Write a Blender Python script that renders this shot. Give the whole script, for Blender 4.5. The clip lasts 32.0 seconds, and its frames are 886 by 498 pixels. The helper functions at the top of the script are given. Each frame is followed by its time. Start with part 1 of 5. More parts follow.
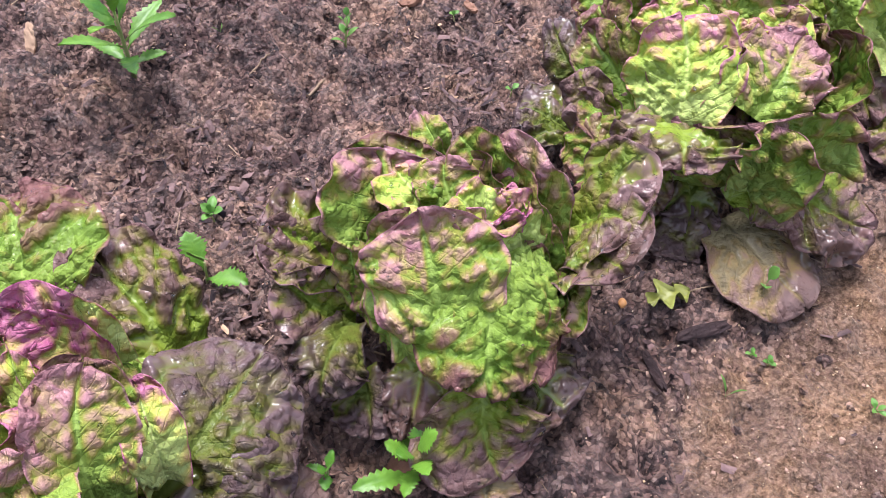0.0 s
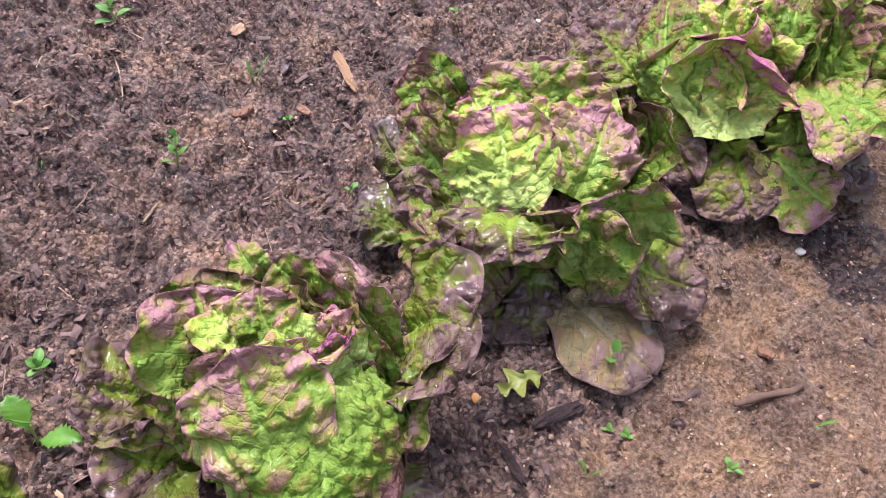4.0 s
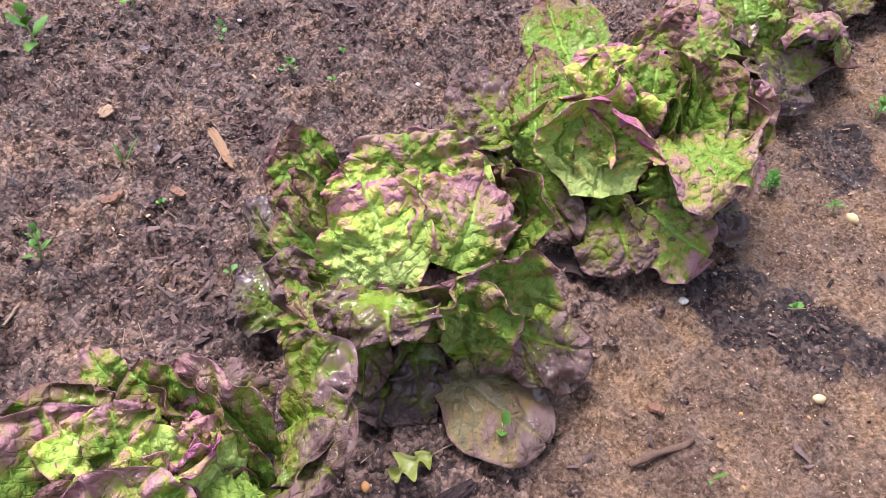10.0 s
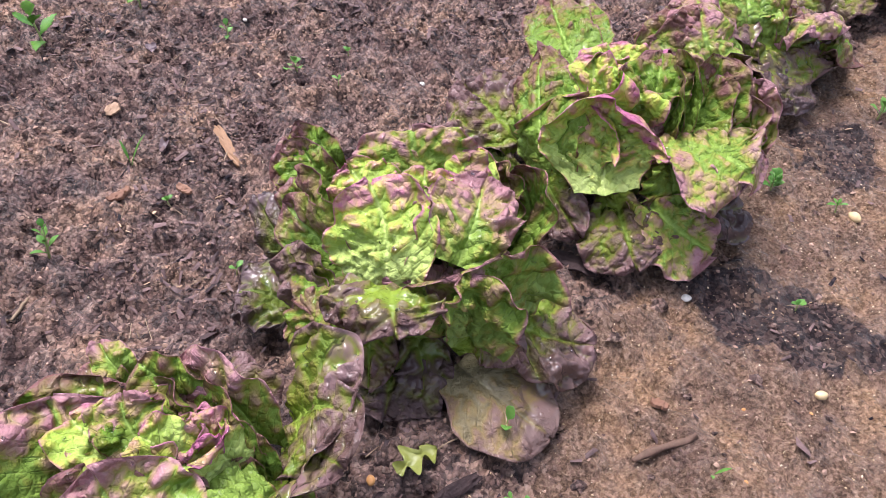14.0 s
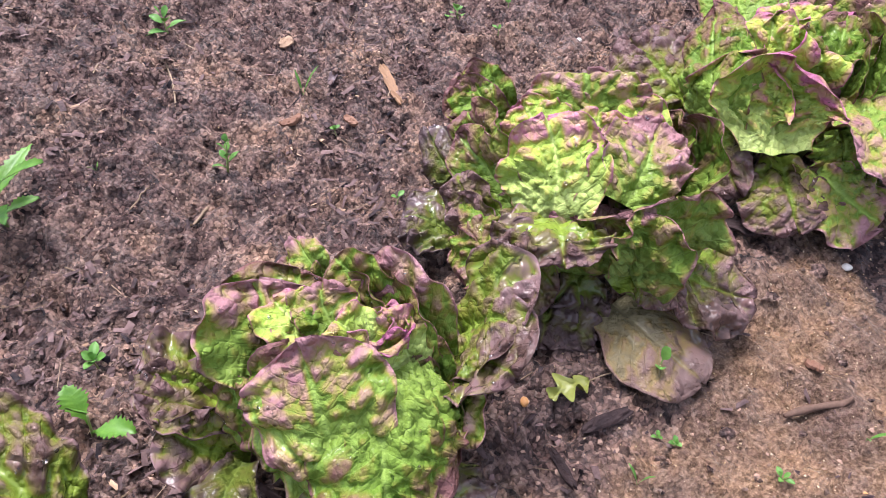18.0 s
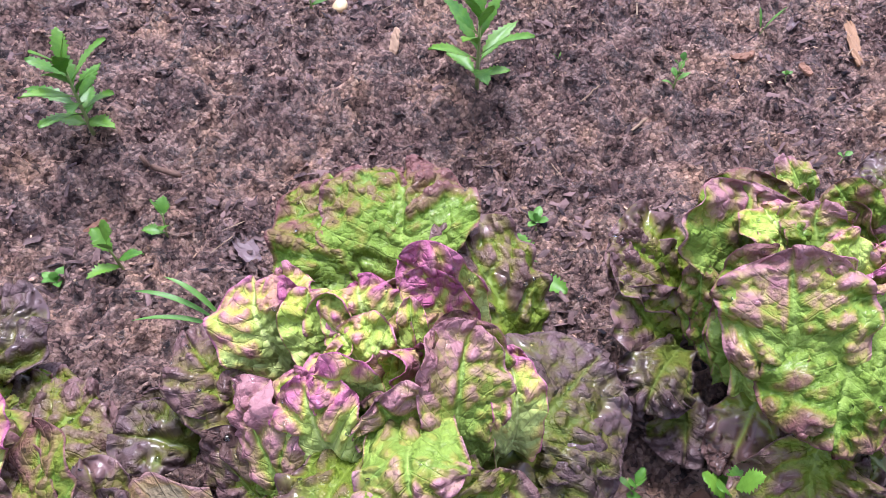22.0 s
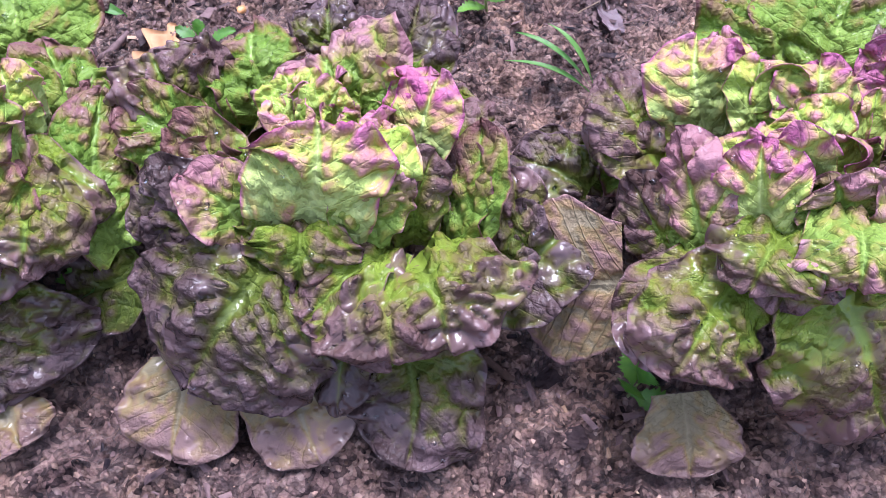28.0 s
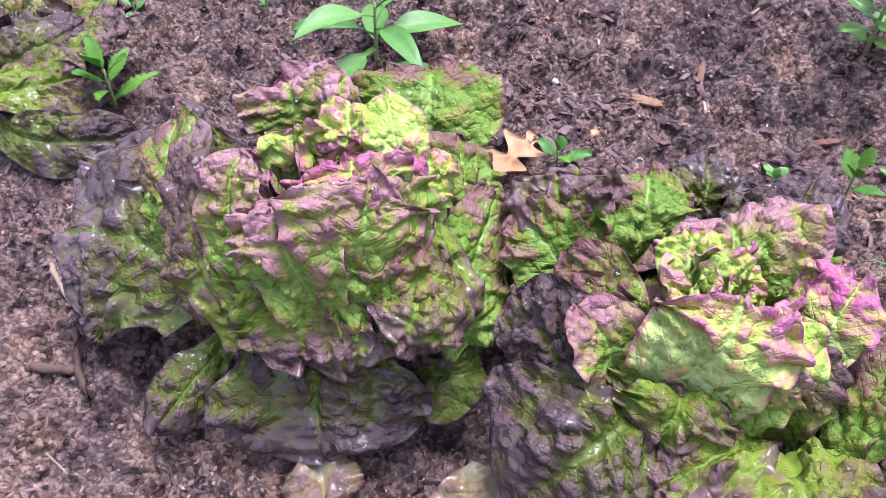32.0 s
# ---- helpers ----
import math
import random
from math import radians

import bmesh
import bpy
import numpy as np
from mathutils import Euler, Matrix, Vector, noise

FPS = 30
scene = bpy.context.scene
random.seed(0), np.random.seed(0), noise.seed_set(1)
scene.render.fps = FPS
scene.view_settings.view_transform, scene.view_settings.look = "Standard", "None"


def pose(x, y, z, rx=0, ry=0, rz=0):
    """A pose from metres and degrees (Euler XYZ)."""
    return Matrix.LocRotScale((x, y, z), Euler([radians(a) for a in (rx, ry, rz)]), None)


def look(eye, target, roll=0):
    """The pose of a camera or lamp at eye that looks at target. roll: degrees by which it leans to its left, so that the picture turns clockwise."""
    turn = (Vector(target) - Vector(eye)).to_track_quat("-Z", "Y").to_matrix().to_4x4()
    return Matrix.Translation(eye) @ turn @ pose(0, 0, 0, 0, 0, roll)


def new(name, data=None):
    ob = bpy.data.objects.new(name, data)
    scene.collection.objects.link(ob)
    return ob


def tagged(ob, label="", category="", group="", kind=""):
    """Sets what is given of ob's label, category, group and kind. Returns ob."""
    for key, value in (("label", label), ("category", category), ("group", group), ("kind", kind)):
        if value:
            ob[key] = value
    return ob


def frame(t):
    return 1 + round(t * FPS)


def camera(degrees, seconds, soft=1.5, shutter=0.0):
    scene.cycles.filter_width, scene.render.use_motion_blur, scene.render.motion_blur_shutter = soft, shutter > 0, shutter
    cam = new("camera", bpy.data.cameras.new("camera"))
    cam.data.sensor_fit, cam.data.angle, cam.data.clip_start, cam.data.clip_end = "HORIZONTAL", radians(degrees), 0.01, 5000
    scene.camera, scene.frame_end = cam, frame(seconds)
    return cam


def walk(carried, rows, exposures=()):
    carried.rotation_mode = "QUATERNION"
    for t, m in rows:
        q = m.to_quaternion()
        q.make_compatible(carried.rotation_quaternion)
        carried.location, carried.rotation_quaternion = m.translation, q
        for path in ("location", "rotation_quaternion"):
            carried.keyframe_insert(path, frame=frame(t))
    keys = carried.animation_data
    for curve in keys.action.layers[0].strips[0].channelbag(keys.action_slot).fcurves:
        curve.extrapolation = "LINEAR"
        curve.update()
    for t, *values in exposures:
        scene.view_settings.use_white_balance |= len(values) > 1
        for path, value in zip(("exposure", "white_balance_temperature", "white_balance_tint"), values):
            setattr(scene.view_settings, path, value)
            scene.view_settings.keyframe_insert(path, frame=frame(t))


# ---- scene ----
cam = camera(58.4, 32.0, soft=0.8)
PATH = [
    (0, (0.493, -0.326, 0.633), (1.11, 0.762, -0.928), 1.7),
    (0.5, (0.502, -0.329, 0.635), (1.151, 0.758, -0.913), 1.6),
    (1, (0.506, -0.33, 0.633), (1.179, 0.76, -0.903), 1.4),
    (1.5, (0.512, -0.327, 0.633), (1.203, 0.762, -0.896), 1.1),
    (2, (0.521, -0.331, 0.635), (1.232, 0.757, -0.885), 0.9),
    (2.5, (0.529, -0.334, 0.639), (1.263, 0.748, -0.875), 0.8),
    (3, (0.546, -0.33, 0.647), (1.305, 0.753, -0.853), 0.5),
    (3.5, (0.568, -0.328, 0.655), (1.367, 0.755, -0.825), 0.1),
    (4, (0.577, -0.331, 0.656), (1.434, 0.737, -0.802), 0.6),
    (4.5, (0.589, -0.335, 0.662), (1.483, 0.728, -0.776), 0.7),
    (6.5, (0.624, -0.337, 0.674), (1.632, 0.696, -0.71), 0.9),
    (7, (0.625, -0.339, 0.671), (1.652, 0.688, -0.704), 1.0),
    (7.5, (0.625, -0.34, 0.67), (1.665, 0.68, -0.701), 1.3),
    (8, (0.626, -0.338, 0.67), (1.671, 0.676, -0.701), 1.4),
    (8.5, (0.628, -0.335, 0.669), (1.677, 0.676, -0.701), 1.6),
    (9, (0.63, -0.332, 0.665), (1.688, 0.672, -0.703), 1.8),
    (9.5, (0.632, -0.333, 0.663), (1.693, 0.669, -0.704), 1.9),
    (10, (0.631, -0.333, 0.663), (1.691, 0.666, -0.707), 1.8),
    (10.5, (0.627, -0.33, 0.662), (1.691, 0.668, -0.706), 2.0),
    (11, (0.625, -0.331, 0.664), (1.689, 0.667, -0.705), 2.1),
    (11.5, (0.627, -0.333, 0.662), (1.689, 0.664, -0.708), 2.1),
    (12, (0.629, -0.334, 0.659), (1.692, 0.662, -0.711), 2.0),
    (12.5, (0.625, -0.33, 0.661), (1.691, 0.666, -0.706), 2.1),
    (13, (0.623, -0.331, 0.667), (1.69, 0.67, -0.696), 2.1),
    (13.5, (0.624, -0.337, 0.664), (1.689, 0.666, -0.7), 2.0),
    (15.5, (0.599, -0.335, 0.658), (1.637, 0.689, -0.712), 2.0),
    (16, (0.588, -0.327, 0.651), (1.61, 0.708, -0.722), 2.4),
    (16.5, (0.581, -0.317, 0.648), (1.574, 0.734, -0.734), 2.3),
    (17, (0.573, -0.316, 0.645), (1.526, 0.756, -0.748), 1.8),
    (17.5, (0.557, -0.326, 0.646), (1.471, 0.769, -0.756), 1.4),
    (18, (0.536, -0.329, 0.645), (1.39, 0.805, -0.763), 0.6),
    (18.5, (0.52, -0.325, 0.642), (1.322, 0.836, -0.776), 0.3),
    (19, (0.502, -0.32, 0.636), (1.246, 0.865, -0.793), -0.0),
    (19.5, (0.485, -0.314, 0.633), (1.18, 0.886, -0.808), 0.1),
    (20, (0.471, -0.315, 0.633), (1.114, 0.898, -0.821), -0.1),
    (20.5, (0.449, -0.316, 0.63), (1.016, 0.928, -0.83), -0.7),
    (21, (0.419, -0.318, 0.63), (0.863, 0.97, -0.834), -2.0),
    (21.5, (0.384, -0.32, 0.63), (0.69, 1.007, -0.835), -2.8),
    (22, (0.355, -0.322, 0.628), (0.564, 1.02, -0.84), -2.6),
    (22.5, (0.33, -0.326, 0.626), (0.472, 1.009, -0.856), -2.2),
    (23, (0.299, -0.335, 0.62), (0.379, 0.946, -0.913), -1.2),
    (23.5, (0.275, -0.34, 0.621), (0.311, 0.924, -0.929), -0.7),
    (24, (0.257, -0.346, 0.624), (0.256, 0.887, -0.951), -0.3),
    (24.5, (0.236, -0.356, 0.62), (0.195, 0.823, -0.995), -0.0),
    (25, (0.215, -0.365, 0.617), (0.14, 0.768, -1.029), -0.2),
    (25.5, (0.197, -0.373, 0.613), (0.09, 0.71, -1.065), -0.8),
    (27.5, (0.164, -0.368, 0.608), (-0.003, 0.646, -1.108), -3.2),
    (28, (0.156, -0.365, 0.611), (-0.03, 0.64, -1.108), -3.9),
    (28.5, (0.136, -0.365, 0.613), (-0.079, 0.634, -1.106), -4.4),
    (29, (0.109, -0.367, 0.62), (-0.156, 0.635, -1.091), -4.2),
    (29.5, (0.082, -0.37, 0.625), (-0.246, 0.644, -1.068), -4.3),
    (30, (0.062, -0.371, 0.629), (-0.325, 0.671, -1.034), -4.1),
    (30.5, (0.039, -0.372, 0.63), (-0.408, 0.678, -1.012), -4.0),
    (31, (0.015, -0.375, 0.635), (-0.478, 0.698, -0.979), -3.0),
    (31.5, (-0.007, -0.379, 0.637), (-0.534, 0.701, -0.962), -1.5),
    (32, (-0.015, -0.379, 0.637), (-0.605, 0.692, -0.946), -2.4),
]
walk(cam, [(t, look(eye, target, roll)) for t, eye, target, roll in PATH], [(0.0, 1.30, 6000, 18), (6.5, 1.20, 6000, 17), (13.5, 1.20, 6000, 17), (19.0, 1.32, 5950, 18), (20.5, 1.34, 5800, 20), (25.0, 1.24, 5400, 25), (28.5, 1.30, 5350, 25), (32.0, 1.30, 5400, 24)])

# ---- world and light: an overcast, wet day ----
world = bpy.data.worlds.new("overcast")
scene.world = world
world.use_nodes = True
wn, wl = world.node_tree.nodes, world.node_tree.links
SUN_ELEVATION, SUN_TURN = 70.0, 10.0
sky = wn.new("ShaderNodeTexSky")
sky.sky_type, sky.sun_disc = "NISHITA", False
sky.sun_elevation, sky.sun_rotation = radians(SUN_ELEVATION), radians(SUN_TURN)
sky.air_density, sky.dust_density, sky.ozone_density = 1.0, 4.0, 1.0
grey = wn.new("ShaderNodeHueSaturation")
grey.inputs["Saturation"].default_value = 0.55
wl.new(sky.outputs["Color"], grey.inputs["Color"])
wl.new(grey.outputs["Color"], wn["Background"].inputs["Color"])
wn["Background"].inputs["Strength"].default_value = 0.135
sun = new("sun", bpy.data.lights.new("sun", "SUN"))
sun.data.energy, sun.data.angle, sun.data.color = 1.9, radians(22), (1.0, 0.97, 0.93)
_a, _e = radians(SUN_TURN), radians(SUN_ELEVATION)
SUN_FROM = Vector((math.sin(_a) * math.cos(_e), math.cos(_a) * math.cos(_e), math.sin(_e)))
sun.matrix_world = look(SUN_FROM * 5, (0, 0, 0))


# ---- materials ----
def material(name):
    m = bpy.data.materials.new(name)
    m.use_nodes = True
    nt = m.node_tree
    return m, nt.nodes, nt.links, nt.nodes["Principled BSDF"]


def add(nodes, kind, **values):
    n = nodes.new(kind)
    for k, v in values.items():
        n.inputs[k.replace("_", " ")].default_value = v
    return n


def ramp(nodes, links, source, stops):
    r = nodes.new("ShaderNodeValToRGB")
    e = r.color_ramp.elements
    while len(e) < len(stops):
        e.new(0.5)
    for k, (p, c) in zip(e, stops):
        k.position, k.color = p, (*c, 1) if len(c) == 3 else (c[0], c[0], c[0], 1)
    links.new(source, r.inputs["Fac"])
    return r.outputs["Color"]


def mixed(nodes, links, fac, a, b, blend="MIX"):
    n = nodes.new("ShaderNodeMix")
    n.data_type, n.blend_type = "RGBA", blend
    for v, s in ((fac, n.inputs[0]), (a, n.inputs[6]), (b, n.inputs[7])):
        if isinstance(v, (int, float)):
            s.default_value = v
        elif isinstance(v, tuple):
            s.default_value = (*v, 1)
        else:
            links.new(v, s)
    return n.outputs[2]


def number(nodes, links, op, a, b=0.0, c=None, clamp=False):
    n = nodes.new("ShaderNodeMath")
    n.operation, n.use_clamp = op, clamp
    for v, s in zip((a, b, c), n.inputs):
        if v is None:
            continue
        if isinstance(v, (int, float)):
            s.default_value = v
        else:
            links.new(v, s)
    return n.outputs[0]


def noisy(nodes, links, where, scale, detail=3.0, rough=0.55, warp=0.0):
    n = add(nodes, "ShaderNodeTexNoise", Scale=scale, Detail=detail, Roughness=rough, Distortion=warp)
    links.new(where, n.inputs["Vector"])
    return n.outputs["Fac"]


def bumped(nodes, links, height, strength, distance, under=None):
    b = add(nodes, "ShaderNodeBump", Strength=strength, Distance=distance)
    links.new(height, b.inputs["Height"])
    if under is not None:
        links.new(under, b.inputs["Normal"])
    return b.outputs["Normal"]


def leaf_material(name, lime, green, dark, red, deep, level, gloss, back=False, quilt=0.9):
    """Lettuce skin: green at the rib and base, flushed red towards the margin and on the blisters."""
    m, n, l, p = material(name)
    at = n.new("ShaderNodeTexCoord").outputs["Object"]
    uv = n.new("ShaderNodeUVMap").outputs["UV"]
    sep = n.new("ShaderNodeSeparateXYZ")
    l.new(uv, sep.inputs[0])
    along, across = sep.outputs["X"], sep.outputs["Y"]
    side = number(n, l, "ABSOLUTE", number(n, l, "MULTIPLY_ADD", across, 2.0, -1.0))
    own = n.new("ShaderNodeObjectInfo").outputs["Random"]
    att = n.new("ShaderNodeAttribute")
    att.attribute_name = "blister"
    puff = att.outputs["Fac"]
    big = noisy(n, l, at, 16, 3.0, 0.6, 0.6)
    small = noisy(n, l, at, 75, 4.0, 0.65)
    warp = n.new("ShaderNodeVectorMath")
    warp.operation = "MULTIPLY_ADD"
    shake = n.new("ShaderNodeTexNoise")
    shake.inputs["Scale"].default_value = 60
    l.new(at, shake.inputs["Vector"])
    l.new(shake.outputs["Color"], warp.inputs[0])
    warp.inputs[1].default_value = (0.012, 0.012, 0.012)
    l.new(at, warp.inputs[2])
    cell = n.new("ShaderNodeTexVoronoi")
    cell.inputs["Scale"].default_value = 95
    l.new(warp.outputs[0], cell.inputs["Vector"])
    blob = number(n, l, "SUBTRACT", 1.0, number(n, l, "POWER", cell.outputs["Distance"], 2.0))
    # veins that branch from the rib
    slope = number(n, l, "MULTIPLY_ADD", side, -0.35, along)
    wob = number(n, l, "MULTIPLY_ADD", big, 0.12, slope)
    wave = number(n, l, "ABSOLUTE", number(n, l, "SINE", number(n, l, "MULTIPLY", wob, 26.0)))
    vein = number(n, l, "SUBTRACT", 1.0, number(n, l, "MULTIPLY", wave, 4.0, clamp=True), clamp=True)
    rib = number(n, l, "SUBTRACT", 1.0, number(n, l, "MULTIPLY", side, 14.0, clamp=True), clamp=True)
    ribs = number(n, l, "MAXIMUM", number(n, l, "MULTIPLY", vein, 0.45), rib, clamp=True)
    # flush
    edge = number(n, l, "MAXIMUM", number(n, l, "POWER", along, 2.5), number(n, l, "MULTIPLY", number(n, l, "POWER", side, 6.0), number(n, l, "MULTIPLY_ADD", along, 0.8, 0.2)))
    f = number(n, l, "MULTIPLY_ADD", edge, 0.45, number(n, l, "MULTIPLY_ADD", along, 0.44, -0.67 + level))
    f = number(n, l, "ADD", f, number(n, l, "MULTIPLY_ADD", puff, 0.85, number(n, l, "MULTIPLY_ADD", own, 0.16, -0.34)))
    f = number(n, l, "ADD", f, number(n, l, "MULTIPLY_ADD", small, 0.4, number(n, l, "MULTIPLY_ADD", big, 1.6, -1.0)))
    f = number(n, l, "SUBTRACT", f, number(n, l, "MULTIPLY", ribs, 0.22))
    f = number(n, l, "ADD", f, number(n, l, "MULTIPLY_ADD", blob, 0.30, -0.21))
    f = number(n, l, "ADD", f, number(n, l, "MULTIPLY", ramp(n, l, number(n, l, "MAXIMUM", side, number(n, l, "MULTIPLY_ADD", along, 1.0, -0.015)), ((0.93, (0.0,)), (0.985, (1.0,)))), 0.45))
    turned = ramp(n, l, f, ((0.0, (0.0,)), (0.34, (0.85,))))
    flush = ramp(n, l, f, ((0.22, (0.0,)), (0.46, (0.55,)), (0.80, (1.0,))))
    body = mixed(n, l, ramp(n, l, along, ((0.1, (0.0,)), (0.75, (1.0,)))), lime, green)
    body = mixed(n, l, ramp(n, l, small, ((0.35, (0.0,)), (0.75, (0.5,)))), body, dark)
    body = mixed(n, l, number(n, l, "MULTIPLY", ribs, 0.3 if gloss < 0.15 else 0.55), body, tuple(min(1, c * 1.3 + 0.03) for c in lime))
    blush = mixed(n, l, ramp(n, l, big, ((0.35, (0.0,)), (0.65, (1.0,)))), red, deep)
    olive = (0.55 * green[0] + 0.55 * red[0], 0.50 * green[1] + 0.62 * red[1], 0.45 * green[2] + 0.16 * red[2])
    colour = mixed(n, l, flush, mixed(n, l, turned, body, olive), blush)
    colour = mixed(n, l, number(n, l, "MULTIPLY", number(n, l, "GREATER_THAN", small, 0.735), 0.6), colour, (0.10, 0.055, 0.03))
    l.new(colour, p.inputs["Base Color"])
    # water: beads and films
    drops = n.new("ShaderNodeTexVoronoi")
    drops.inputs["Scale"].default_value = 130
    l.new(at, drops.inputs["Vector"])
    wet = noisy(n, l, at, 20, 2.0)
    bead = number(n, l, "MULTIPLY", ramp(n, l, drops.outputs["Distance"], ((0.0, (1.0,)), (0.36, (0.0,)))), ramp(n, l, wet, ((0.45, (0.0,)), (0.6, (1.0,)))))
    pucker = noisy(n, l, at, 150, 3.0, 0.6)
    h = number(n, l, "MULTIPLY_ADD", blob, quilt, number(n, l, "MULTIPLY", pucker, 0.7))
    h = number(n, l, "ADD", h, number(n, l, "MULTIPLY", ribs, 0.35 if back else -0.2))
    film = ramp(n, l, wet, ((0.50 if gloss < 0.2 else 0.56, (0.0,)), (0.60 if gloss < 0.2 else 0.64, (1.0 if gloss < 0.2 else 0.5,))))
    dry = number(n, l, "SUBTRACT", 1.0, number(n, l, "MULTIPLY", film, 0.0 if back else 1.0))
    nor = bumped(n, l, number(n, l, "MULTIPLY", h, dry), 0.9, 0.0075)
    nor = bumped(n, l, bead, 0.35 if back else 0.5, 0.003, nor)
    l.new(nor, p.inputs["Normal"])
    l.new(number(n, l, "MULTIPLY_ADD", ramp(n, l, wet, ((0.4, (1.0,)), (0.62, (0.0,)))), 0.16 if gloss < 0.2 else 0.25, gloss), p.inputs["Roughness"])
    p.inputs["IOR"].default_value = 1.45
    thin = (0.08, 0.3) if back else ((0.15, 0.65) if gloss < 0.15 else (0.10, 0.4))
    l.new(ramp(n, l, wet, ((0.47, (thin[0],)), (0.60, (thin[1],)))), p.inputs["Coat Weight"])
    p.inputs["Coat Roughness"].default_value, p.inputs["Coat IOR"].default_value = 0.11, 1.55 if gloss < 0.15 else 1.5
    l.new(bumped(n, l, bead, 0.5, 0.003, bumped(n, l, number(n, l, "MULTIPLY", h, dry), 0.5, 0.006)), p.inputs["Coat Normal"])
    p.inputs["Specular IOR Level"].default_value = 0.08
    tr = n.new("ShaderNodeBsdfTranslucent")
    l.new(colour, tr.inputs["Color"])
    l.new(nor, tr.inputs["Normal"])
    mx = n.new("ShaderNodeMixShader")
    mx.inputs[0].default_value = 0.08 if gloss < 0.15 else 0.15
    l.new(p.outputs[0], mx.inputs[1])
    l.new(tr.outputs[0], mx.inputs[2])
    l.new(mx.outputs[0], n["Material Output"].inputs["Surface"])
    return m


LEAF = [
    leaf_material("leaf_heart", (0.56, 0.65, 0.22), (0.40, 0.54, 0.085), (0.24, 0.38, 0.035), (0.56, 0.28, 0.31), (0.48, 0.15, 0.25), 0.18, 0.28),
    leaf_material("leaf_green", (0.29, 0.41, 0.075), (0.155, 0.265, 0.032), (0.070, 0.135, 0.014), (0.28, 0.135, 0.14), (0.18, 0.085, 0.070), 0.30, 0.20),
    leaf_material("leaf_bronze", (0.22, 0.30, 0.035), (0.120, 0.180, 0.022), (0.058, 0.090, 0.011), (0.225, 0.132, 0.130), (0.100, 0.058, 0.048), 0.68, 0.12, False, 0.8),
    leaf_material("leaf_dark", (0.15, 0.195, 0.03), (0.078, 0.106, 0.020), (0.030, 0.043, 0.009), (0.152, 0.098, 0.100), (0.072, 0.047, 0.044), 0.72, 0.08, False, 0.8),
    leaf_material("leaf_old", (0.28, 0.24, 0.13), (0.20, 0.155, 0.085), (0.13, 0.095, 0.055), (0.27, 0.165, 0.145), (0.15, 0.095, 0.080), 0.64, 0.14, False, 0.35),
    leaf_material("leaf_blush", (0.31, 0.43, 0.085), (0.19, 0.305, 0.042), (0.090, 0.165, 0.017), (0.46, 0.25, 0.265), (0.36, 0.175, 0.185), 0.53, 0.20),
    leaf_material("leaf_magenta", (0.60, 0.68, 0.26), (0.43, 0.55, 0.10), (0.25, 0.38, 0.04), (0.54, 0.23, 0.32), (0.40, 0.10, 0.21), 0.46, 0.22),
]
LEAF_BACK = [
    leaf_material("leaf_back_heart", (0.49, 0.60, 0.15), (0.36, 0.49, 0.07), (0.24, 0.37, 0.035), (0.54, 0.25, 0.31), (0.45, 0.13, 0.25), 0.1, 0.30, True),
    leaf_material("leaf_back_green", (0.33, 0.43, 0.12), (0.20, 0.31, 0.045), (0.115, 0.205, 0.025), (0.33, 0.165, 0.18), (0.23, 0.115, 0.10), 0.25, 0.28, True),
    leaf_material("leaf_back_bronze", (0.28, 0.34, 0.10), (0.17, 0.23, 0.04), (0.10, 0.15, 0.024), (0.28, 0.17, 0.145), (0.17, 0.10, 0.075), 0.45, 0.25, True, 0.7),
    leaf_material("leaf_back_dark", (0.21, 0.25, 0.085), (0.13, 0.165, 0.04), (0.08, 0.105, 0.024), (0.20, 0.125, 0.12), (0.12, 0.080, 0.070), 0.45, 0.25, True, 0.6),
    leaf_material("leaf_back_old", (0.32, 0.27, 0.16), (0.25, 0.19, 0.115), (0.18, 0.13, 0.08), (0.38, 0.225, 0.215), (0.25, 0.145, 0.13), 0.68, 0.32, True, 0.2),
    leaf_material("leaf_back_blush", (0.35, 0.45, 0.11), (0.23, 0.345, 0.05), (0.13, 0.23, 0.024), (0.45, 0.25, 0.265), (0.34, 0.155, 0.175), 0.5, 0.27, True),
    leaf_material("leaf_back_magenta", (0.50, 0.60, 0.17), (0.37, 0.49, 0.08), (0.25, 0.38, 0.045), (0.52, 0.20, 0.30), (0.38, 0.10, 0.21), 0.5, 0.27, True),
]


